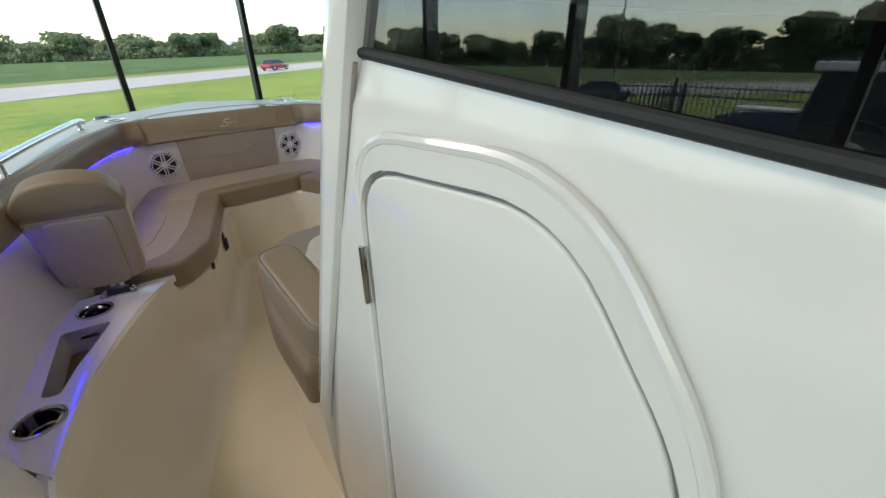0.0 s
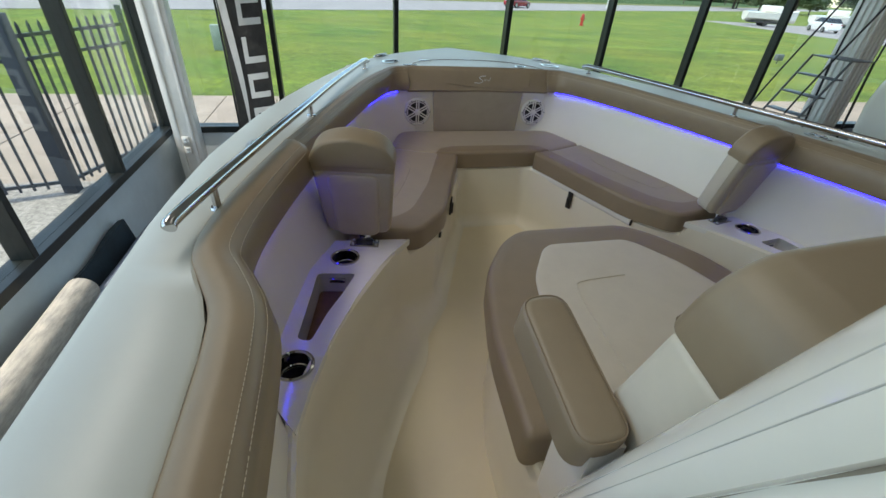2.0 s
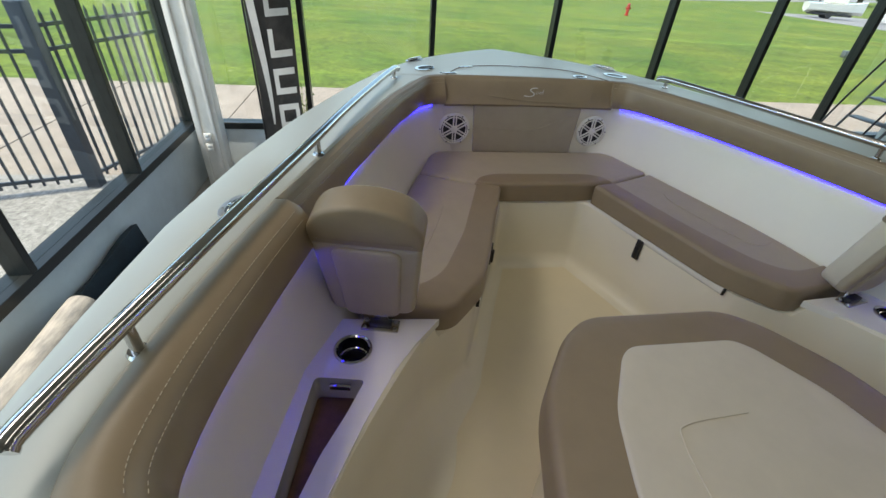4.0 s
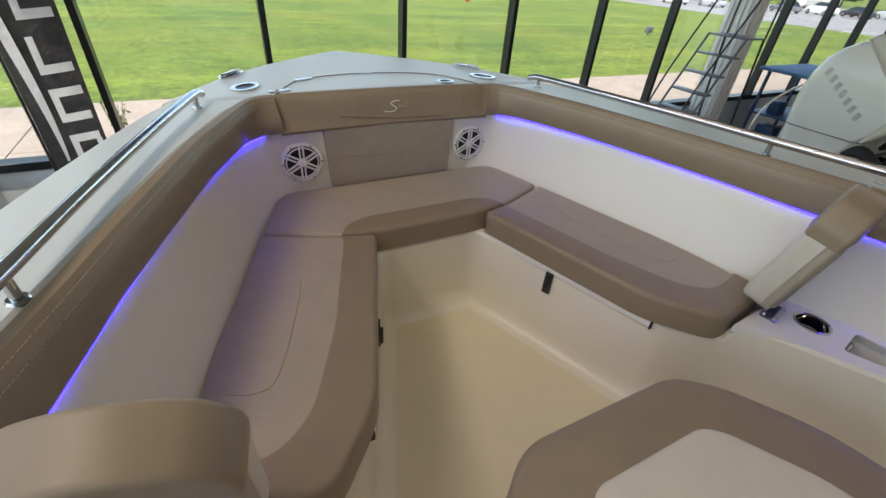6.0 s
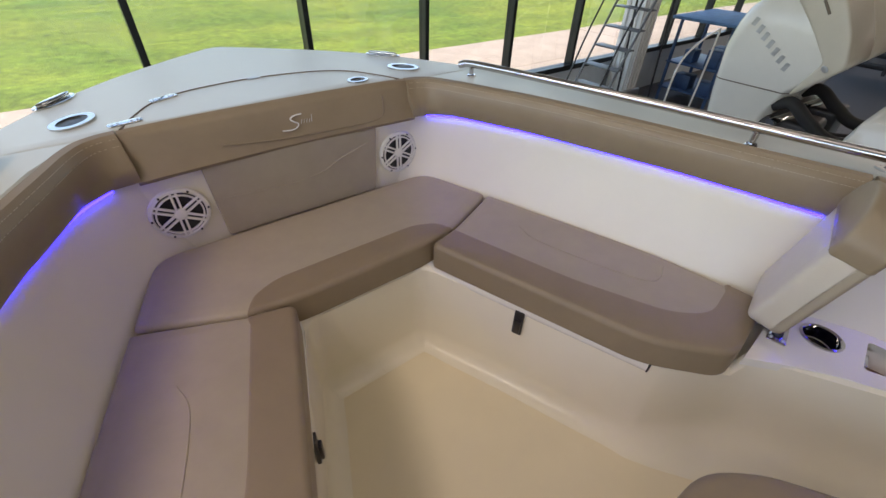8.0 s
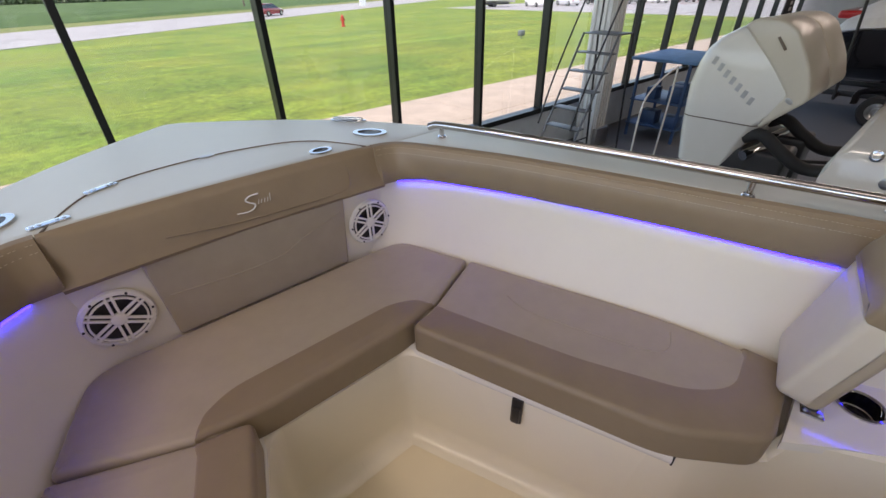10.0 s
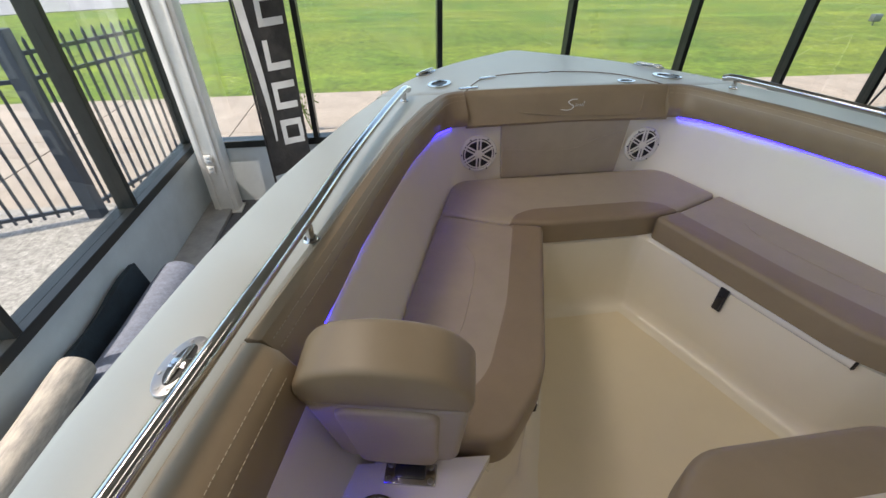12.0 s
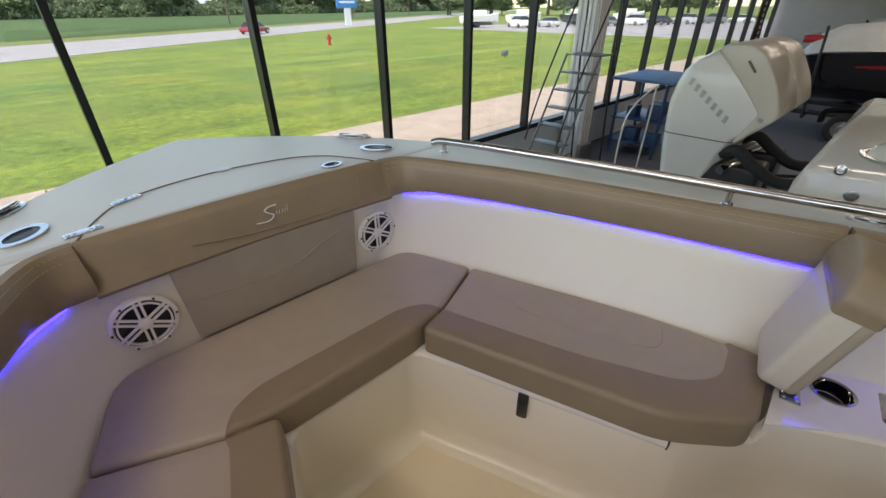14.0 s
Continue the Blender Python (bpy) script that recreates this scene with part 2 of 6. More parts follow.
def slab(outline, z0, z1, r=0.012, steps=4, crown=0.0, bottom=True, zf=None):
    """A plate or cushion: outline extruded from z0 to z1, its upper edge rounded by r; zf(x, y) adds height."""
    bm = bmesh.new()
    layers = [(0.0, z0)]
    for k in range(steps + 1):
        a = math.pi / 2 * k / steps
        layers.append((r * (1 - math.cos(a)), z1 - r + r * math.sin(a)))
    if crown:
        layers += [(r + 0.012, z1 + crown * 0.6), (r + 0.025, z1 + crown)]
    vs = []
    for d, z in layers:
        vs.append([bm.verts.new((p.x, p.y, z + (zf(p.x, p.y) if zf else 0))) for p in shrink(outline, d)])
    n = len(outline)
    for a, b in zip(vs, vs[1:]):
        for k in range(n):
            q = [a[k], a[(k + 1) % n], b[(k + 1) % n], b[k]]
            if (q[2].co - q[3].co).length < 1e-6:
                q.pop(2)
            if (q[0].co - q[1].co).length < 1e-6:
                continue
            bm.faces.new(q)
    cap(bm, vs[-1])
    if bottom:
        cap(bm, vs[0])
    return bm


def pillow(outline, z0, z1, r=0.02, steps=4, crown=0.0):
    """A padded plate with both faces rounded at the rim by r and swelling by crown."""
    bm = bmesh.new()
    layers = []
    if crown:
        layers.append((r + 0.02, z0 - crown))
    layers += [(r * (1 - math.sin(math.pi / 2 * k / steps)), z0 + r * (1 - math.cos(math.pi / 2 * k / steps))) for k in range(steps + 1)]
    layers += [(r * (1 - math.cos(math.pi / 2 * k / steps)), z1 - r + r * math.sin(math.pi / 2 * k / steps)) for k in range(steps + 1)]
    if crown:
        layers.append((r + 0.02, z1 + crown))
    vs = [[bm.verts.new((p.x, p.y, z)) for p in shrink(outline, d)] for d, z in layers]
    n = len(outline)
    for a, b in zip(vs, vs[1:]):
        for k in range(n):
            bm.faces.new((a[k], a[(k + 1) % n], b[(k + 1) % n], b[k]))
    cap(bm, vs[0])
    cap(bm, vs[-1])
    return bm


def holed(outline, holes, z, depth=0.02):
    """A flat plate with holes through it."""
    bm = bmesh.new()
    for loop in [outline] + holes:
        vs = [bm.verts.new((p[0], p[1], z)) for p in loop]
        for a, b in zip(vs, vs[1:] + vs[:1]):
            bm.edges.new((a, b))
    bmesh.ops.triangle_fill(bm, use_beauty=True, edges=bm.edges[:])
    ext = bmesh.ops.extrude_face_region(bm, geom=bm.faces[:])
    for v in [g for g in ext["geom"] if isinstance(g, bmesh.types.BMVert)]:
        v.co.z -= depth
    return bm


def lerp(table, v):
    for (a, p), (b, q) in zip(table, table[1:]):
        if a <= v <= b:
            return p + (q - p) * (v - a) / (b - a)
    return table[0][1] if v < table[0][0] else table[-1][1]


def smooth_path(pts, n=8):
    """Catmull-Rom through points."""
    P = [Vector(p) for p in pts]
    P = [P[0] * 2 - P[1]] + P + [P[-1] * 2 - P[-2]]
    out = []
    for i in range(1, len(P) - 2):
        a, b, c, d = P[i - 1:i + 3]
        for k in range(n):
            t = k / n
            out.append(0.5 * (2 * b + (c - a) * t + (2 * a - 5 * b + 4 * c - d) * t * t + (3 * b - a - 3 * c + d) * t ** 3))
    out.append(P[-2])
    return out


def disc_loop(x, y, r, n=24, ry=None):
    return [Vector((x + r * math.cos(2 * math.pi * k / n), y + (ry or r) * math.sin(2 * math.pi * k / n))) for k in range(n)]


def mirror_x(pts):
    return [Vector((-p[0], *p[1:])) for p in pts]


def stitches(points, length=0.006, gap=0.0035, r=0.0011, bm=None):
    """A row of thread stitches along a path."""
    bm = bm or bmesh.new()
    pts = [Vector(p) for p in points]
    pos = 0.0
    for a, b in zip(pts, pts[1:]):
        L = (b - a).length
        if L < 1e-6:
            continue
        d = (b - a) / L
        while pos + length < L:
            tube([a + d * pos, a + d * (pos + length)], r, 4, bm)
            pos += length + gap
        pos = max(0.0, pos - L)
    return bm


# ---- building ----
GROUND, SILL, HEAD, CEIL = -1.35, -0.52, 3.3, 3.6
FACADE, SIDE = 3.7, -3.4

room_floor = solo("floor", box(-3.4, 24, -14, 3.7, GROUND - 0.2, GROUND), CARPET, "grey painted floor of the boat showroom", "floor", kind="structure")
solo("ceiling", box(-3.6, 24.2, -14.2, 3.9, CEIL, CEIL + 0.2), CEILM, "plain grey showroom ceiling", "ceiling", kind="structure")
solo("wall_south", box(-3.6, 24.2, -14.2, -14.0, GROUND, CEIL), WALLM, "plain painted rear wall of the showroom", "wall", kind="structure")
solo("wall_east", box(24.0, 24.2, -14.0, 3.9, GROUND, CEIL), WALLM, "plain painted far wall of the showroom", "wall", kind="structure")
# low walls under the windows and the heads above
solo("wall_north", box(-3.6, 24.2, 3.70, 3.88, GROUND - 0.1, SILL - 0.04), SILLM, "low pale blue painted wall under the front windows", "wall", kind="structure")
solo("wall_west", box(-3.58, -3.4, -14, 3.70, GROUND - 0.1, SILL - 0.04), SILLM, "low pale blue painted wall under the side windows", "wall", kind="structure")
solo("wall_north_head", box(-3.6, 24.2, 3.70, 3.88, HEAD + 0.06, CEIL), WALLM, "wall above the front windows", "wall", kind="structure")
solo("wall_west_head", box(-3.58, -3.4, -14, 3.70, HEAD + 0.06, CEIL), WALLM, "wall above the side windows", "wall", kind="structure")
solo("ledge", box(-3.4, -3.05, -14, 3.70, GROUND, GROUND + 0.06, 0.01), CURBM, "bare concrete curb along the side wall", "curb", kind="structure")


def window_wall(name, label, start, step, count, along_x):
    """A row of panes between dark mullions; along x at the facade, along y at the side."""
    win = tagged(new(name), label, "window", kind="structure")

    def bar(nm, a0, a1, z0, z1, depth0, depth1):
        if along_x:
            b = box(a0, a1, FACADE + depth0, FACADE + depth1, z0, z1, 0.004, 1)
        else:
            b = box(SIDE - depth1, SIDE - depth0, a0, a1, z0, z1, 0.004, 1)
        part(nm, b, BRONZE, win, smooth=False)
    end = start + step * count
    bar("sill", start, end, SILL - 0.04, SILL + 0.05, -0.03, 0.16)
    bar("head", start, end, HEAD, HEAD + 0.06, -0.03, 0.16)
    for i in range(count + 1):
        a = start + step * i
        bar("mullion", a - 0.032, a + 0.032, SILL + 0.05, HEAD, -0.03, 0.13)
        if i < count:
            if along_x:
                b = box(a + 0.03, a + step - 0.03, FACADE + 0.045, FACADE + 0.053, SILL + 0.05, HEAD)
            else:
                b = box(SIDE - 0.053, SIDE - 0.045, a + 0.03, a + step - 0.03, SILL + 0.05, HEAD)
            p = part("pane", b, PANE, win, smooth=False)
            p.visible_shadow = False
    return win


window_wall("window_1", "tall front window wall with dark bronze mullions", -3.5, 1.68, 16, True)
window_wall("window_2", "tall side window wall with dark bronze mullions", -13.28, 1.70, 10, False)


# ---- ground outside ----
def grass_material():
    """Mown lawn: broad patches, mowing streaks, tufts and pale clover dots."""
    m = material("lawn_grass", (0.080, 0.150, 0.010), 0.9, color2=(0.195, 0.222, 0.024), scale=0.22, bump=1.0, bump_scale=18, grain=0.42, grain_scale=5)
    n, l = m.node_tree.nodes, m.node_tree.links
    p = n["Principled BSDF"]
    base = p.inputs["Base Color"].links[0].from_socket
    tc = n.new("ShaderNodeTexCoord")
    mp = n.new("ShaderNodeMapping")
    mp.inputs["Rotation"].default_value = (0, 0, radians(-33))
    mp.inputs["Scale"].default_value = (0.05, 0.8, 1)
    l.new(tc.outputs["Object"], mp.inputs["Vector"])
    st = n.new("ShaderNodeTexNoise")
    st.inputs["Scale"].default_value = 1.0
    st.inputs["Detail"].default_value = 4
    l.new(mp.outputs[0], st.inputs["Vector"])
    sr = n.new("ShaderNodeMapRange")
    sr.inputs["From Min"].default_value, sr.inputs["From Max"].default_value = 0.3, 0.7
    sr.inputs["To Min"].default_value, sr.inputs["To Max"].default_value = 0.80, 1.20
    l.new(st.outputs["Fac"], sr.inputs["Value"])
    tuft = n.new("ShaderNodeTexNoise")
    tuft.inputs["Scale"].default_value = 1.6
    tuft.inputs["Detail"].default_value = 8
    tuft.inputs["Roughness"].default_value = 0.75
    l.new(tc.outputs["Object"], tuft.inputs["Vector"])
    tr = n.new("ShaderNodeMapRange")
    tr.inputs["From Min"].default_value, tr.inputs["From Max"].default_value = 0.32, 0.68
    tr.inputs["To Min"].default_value, tr.inputs["To Max"].default_value = 0.72, 1.28
    l.new(tuft.outputs["Fac"], tr.inputs["Value"])
    mul = n.new("ShaderNodeMath")
    mul.operation = "MULTIPLY"
    l.new(sr.outputs[0], mul.inputs[0])
    l.new(tr.outputs[0], mul.inputs[1])
    hv = n.new("ShaderNodeHueSaturation")
    l.new(base, hv.inputs["Color"])
    l.new(mul.outputs[0], hv.inputs["Value"])
    dots = n.new("ShaderNodeTexVoronoi")
    dots.inputs["Scale"].default_value = 1.1
    l.new(tc.outputs["Object"], dots.inputs["Vector"])
    dr = n.new("ShaderNodeMapRange")
    dr.inputs["From Min"].default_value, dr.inputs["From Max"].default_value = 0.05, 0.09
    dr.inputs["To Min"].default_value, dr.inputs["To Max"].default_value = 0.55, 0.0
    l.new(dots.outputs["Distance"], dr.inputs["Value"])
    mx = n.new("ShaderNodeMix")
    mx.data_type = "RGBA"
    mx.inputs["B"].default_value = (0.36, 0.38, 0.16, 1)
    l.new(dr.outputs[0], mx.inputs["Factor"])
    l.new(hv.outputs[0], mx.inputs["A"])
    l.new(mx.outputs["Result"], p.inputs["Base Color"])
    return m


GRASS = grass_material()
bm = bmesh.new()
bmesh.ops.create_grid(bm, x_segments=4, y_segments=4, size=1500, matrix=Matrix.Translation((0, 0, GROUND - 0.05)))
solo("ground", bm, GRASS, "mown green lawn around the showroom", "lawn", kind="structure", smooth=False)


def strip(name, x0, x1, y0, y1, slope, z, mat, label, category):
    """A band of ground that runs at a slant: y = y0 + slope * x to y = y1 + slope * x."""
    bm = bmesh.new()
    c = [(x0, y0 + slope * x0), (x1, y0 + slope * x1), (x1, y1 + slope * x1), (x0, y1 + slope * x0)]
    lo = [bm.verts.new((x, y, GROUND - 0.2)) for x, y in c]
    hi = [bm.verts.new((x, y, z)) for x, y in c]
    bm.faces.new(hi)
    for k in range(4):
        bm.faces.new((lo[k], lo[(k + 1) % 4], hi[(k + 1) % 4], hi[k]))
    return solo(name, bm, mat, label, category, kind="structure", smooth=False)


strip("road", -400, 600, 41, 59, 0.66, GROUND - 0.02, ROADM, "worn pale grey two-lane country road", "road")
CROP = material("soy_crop", (0.04, 0.085, 0.02), 0.9, color2=(0.075, 0.13, 0.035), scale=0.15, bump=1.0, bump_scale=6, grain=0.3, grain_scale=1.5)
strip("verge", -400, 600, 59, 69, 0.66, GROUND - 0.03, material("dry_verge_grass", (0.17, 0.16, 0.045), 0.9, color2=(0.12, 0.16, 0.03), scale=0.3, bump=1.0, bump_scale=10, grain=0.3, grain_scale=3), "dry yellow-green grass verge along the road", "verge")
# crop rows run with the road, each a low uneven ridge
rows_rng = random.Random(9)
bm = bmesh.new()
last = None
for k in range(210):
    d = 68 + 1.25 * k
    h = -0.08 if k == 0 else (0.10 + 0.22 * (k % 2) + rows_rng.uniform(-0.05, 0.05))
    line = [bm.verts.new((x, d + 0.66 * x + rows_rng.uniform(-0.35, 0.35), GROUND + h + (rows_rng.uniform(-0.06, 0.06) if k else 0))) for x in range(-400, 601, 10)]
    if last:
        for j in range(len(line) - 1):
            bm.faces.new((last[j], last[j + 1], line[j + 1], line[j]))
    last = line
solo("crop_field", bm, CROP, "dark green field of low crops beyond the road", "field", kind="structure", smooth=False)
pave = tagged(new("pavement"), "pale concrete walk along the front of the showroom", "pavement", kind="structure")
slab_mesh = None
for i in range(-3, 22):
    for j in range(2):
        if slab_mesh is None:
            ob = part("paving_slab", box(-1.49, 1.49, -1.345, 1.345, -0.18, 0.0, 0.008, 1), CONC, pave, smooth=False)
            slab_mesh = ob.data
        else:
            ob = new("paving_slab", slab_mesh)
            ob.parent = pave
        ob.matrix_basis = Matrix.Translation((-2.4 + 3.0 * i, 5.24 + 2.71 * j, GROUND - 0.02 - 0.004 * ((i * 7 + j * 3) % 3)))
solo("gravel_yard", box(-34, -3.58, -30, 3.89, GROUND - 0.2, GROUND - 0.015), GRAVEL, "grey gravel yard beside the showroom", "yard", kind="structure", smooth=False)


# ---- the boat ----
boat = thing("boat", "white centre-console motor boat with tan bow seating on show", "boat")
DECK_Z = 1.035
OUT = [(-6.5, 1.40), (-2.6, 1.45), (-1.9, 1.455), (-1.5, 1.42), (-1.1, 1.34), (-0.72, 1.235), (-0.26, 1.07), (0.0, 0.96), (0.3, 0.79), (0.5, 0.655), (0.7, 0.47), (0.9, 0.23), (1.0, 0.08), (1.04, 0.0)]
INN = [(-6.5, 1.21), (-2.42, 1.225), (-2.3, 1.235), (-2.16, 1.30), (-2.05, 1.315), (-1.9, 1.305), (-1.64, 1.25), (-1.33, 1.165), (-0.79, 0.985), (-0.4, 0.85), (-0.04, 0.69), (0.04, 0.62), (0.09, 0.52)]
LEDX = [(-6.5, 1.17), (-2.32, 1.19), (-2.14, 1.24), (-1.87, 1.215), (-1.6, 1.165), (-1.4, 1.115), (-1.1, 1.045), (-0.8, 0.96), (-0.53, 0.88), (-0.33, 0.80), (-0.13, 0.712), (-0.05, 0.655), (0.0, 0.60), (0.025, 0.545), (0.035, 0.50)]
BACKX = [(-6.5, 1.125), (-2.32, 1.135), (-2.14, 1.222), (-2.0, 1.212), (-1.58, 1.125), (-1.42, 1.045), (-1.34, 0.995), (-1.0, 0.90), (-0.73, 0.815), (-0.33, 0.69), (-0.13, 0.615), (-0.05, 0.565), (0.0, 0.51), (0.025, 0.455), (0.035, 0.41)]


def soft(table, v, h=0.06):
    return (lerp(table, v - h) + 2 * lerp(table, v) + lerp(table, v + h)) / 4


def both(f):
    for s in (-1, 1):
        f(s)


# deck cap: gunwales joined by the foredeck
ys = [-6.5, -4.5, -3.0, -2.6, -2.42, -2.34, -2.26, -2.2, -2.14, -2.05, -1.95, -1.8, -1.65, -1.5, -1.3, -1.1, -0.9, -0.72, -0.5, -0.26, -0.1, 0.0, 0.05]


def gunwale(s):
    secs = []
    for y in ys:
        xo, xi = soft(OUT, y), soft(INN, y)
        z = DECK_Z - 0.012 * max(0, -y - 0.5)
        secs.append([(s * xi, y, z - 0.05), (s * xi, y, z - 0.006), (s * (xi + 0.008), y, z), (s * (xo - 0.03), y, z), (s * (xo - 0.008), y, z - 0.01),
                     (s * xo, y, z - 0.035), (s * (xo - 0.01), y, z - 0.09), (s * (xo - 0.05), y, z - 0.09)])
    part("gunwale", loft(secs), DECKM, boat, "grey-white non-skid gunwale")


both(gunwale)
half = [(0.0, 1.045), (0.045, 1.03), (0.11, 0.985)] + [(soft(OUT, y), y) for y in (0.9, 0.8, 0.7, 0.6, 0.5, 0.4, 0.3, 0.2, 0.1, 0.052)]
fore = [Vector(p) for p in half] + [Vector((0.60, 0.052)), Vector((0.50, 0.095)), Vector((0.3, 0.105))]
fore = fore + [Vector((-p.x, p.y)) for p in fore[::-1][:-1]]
part("foredeck", slab(fore, DECK_Z - 0.09, DECK_Z, 0.012), DECKM, boat, "grey-white foredeck")


# hull outside
def hull_side(s):
    secs = []
    for y in [-6.4, -4.5, -3.0, -2.0, -1.3, -0.7, -0.26, 0.0, 0.3, 0.5, 0.7, 0.85, 0.95]:
        xo = soft(OUT, y) - 0.02
        f = max(0.05, min(1, (1.1 - y) / 2.2))
        secs.append([(s * xo, y, DECK_Z - 0.09), (s * (xo * (0.9 + 0.06 * f)), y, 0.55), (s * xo * (0.70 + 0.2 * f), y - 0.1, 0.1), (s * xo * 0.55 * f, y - 0.3, -0.35), (0, y - 0.45, -0.72),
                     (0, y - 0.45, -0.68), (s * xo * 0.5 * f, y - 0.3, -0.3), (s * xo * (0.65 + 0.2 * f), y - 0.1, 0.1), (s * (xo * (0.88 + 0.06 * f)), y, 0.55), (s * (xo - 0.02), y, DECK_Z - 0.09)])
    part("hull", loft(secs), GEL, boat, "white hull side")


both(hull_side)


# inner side liner
def liner(s):
    secs = []
    for y in [-6.5, -4, -2.6, -2.3, -2.2, -2.1, -1.98, -1.87, -1.6, -1.4, -1.2, -1.0, -0.8, -0.6, -0.4, -0.25, -0.16, -0.1, -0.05, -0.02, 0.0, 0.015, 0.025, 0.032]:
        near = 0.06 if y < -0.2 else 0.012
        xl, xb, xi = soft(LEDX, y, near), soft(BACKX, y, near), soft(INN, y)
        t = 0.03
        mid = [(xl + (xb - xl) * f + 0.014 * math.sin(math.pi * f), 0.885 + (0.58 - 0.885) * f) for f in (0, 0.12, 0.35, 0.6, 0.85, 1.0)]
        inner = [(xi + 0.02, DECK_Z - 0.05 - 0.012 * max(0, -y - 0.5)), (xl + 0.05, 0.905), (xl + 0.012, 0.897)] + mid + [(xb - 0.015, 0.45), (xb - 0.03, 0.1)]
        outer = [(x + t, z) for x, z in inner[::-1]]
        secs.append([(s * x, y, z) for x, z in inner + outer])
    part("side_liner", loft(secs), LINER, boat, "cream glossy moulded side")


both(liner)

# front wall behind the bow seat
bm = box(-0.70, 0.70, 0.03, 0.07, 0.06, 0.90, 0.004, 1)
part("bow_liner", bm, LINER, boat, "cream moulded bow wall")

# floor
fl = [Vector(p) for p in [(-0.3, 0.0), (0.3, 0.0), (0.62, -0.9), (1.25, -1.9), (1.25, -6.4), (-1.25, -6.4), (-1.25, -1.9), (-0.62, -0.9)]]
part("cockpit_floor", slab(fl, 0.03, 0.10, 0.004), SOLE, boat, "cream non-skid cockpit floor")

# seat bases
outl = rounded([(-0.245, -0.47, 0.07), (0.245, -0.47, 0.07), (0.535, -1.235, 0.1), (0.735, -1.445, 0.02), (1.02, -1.42, 0.01), (0.72, -0.33, 0.05), (0.58, 0.03, 0.02),
                (-0.58, 0.03, 0.02), (-0.72, -0.33, 0.05), (-1.02, -1.42, 0.01), (-0.735, -1.445, 0.02), (-0.535, -1.235, 0.1)])
part("seat_base", slab(outl, 0.06, 0.512, 0.018, bottom=False), LINER, boat, "cream moulded bow seat base")
# cockpit side: toe panel, cove to the floor and console flank in one sweep
def cockpit_side(s):
    path = smooth_path([(0.0, -0.474, 0), (0.15, -0.474, 0), (0.215, -0.478, 0), (0.255, -0.515, 0), (0.30, -0.63, 0), (0.385, -0.835, 0), (0.535, -1.225, 0), (0.60, -1.325, 0), (0.735, -1.447, 0), (0.80, -1.535, 0), (0.945, -1.785, 0),
                        (1.04, -1.985, 0), (1.105, -2.155, 0), (1.128, -2.30, 0), (1.118, -2.6, 0), (1.115, -3.6, 0), (1.11, -6.4, 0)], 5)
    secs = []
    for i, p in enumerate(path):
        d = (path[min(i + 1, len(path) - 1)] - path[max(i - 1, 0)]).normalized()
        inw = Vector((d.y, -d.x, 0))
        top = 0.509 if p.y > -1.43 else 0.583
        k = max(0.0, min(1.0, (-p.y - 1.25) / 0.35))
        cw, ch = 0.07 + 0.13 * k, 0.08 + 0.20 * k
        prof = [(-0.035, top - 0.004), (-0.012, top), (-0.002, top - 0.010)]
        prof += [(0.002 + cw * (1 - math.cos(a)), 0.1008 + ch * (1 - math.sin(a))) for a in [math.pi / 2 * j / 8 for j in range(9)]]
        prof += [(0.002 + cw, 0.085), (-0.035, 0.085)]
        secs.append([(s * (p.x + inw.x * q), p.y + inw.y * q, h) for q, h in prof])
    part("cockpit_side", loft(secs), LINER, boat, "cream moulded cockpit side with coved foot")


both(cockpit_side)


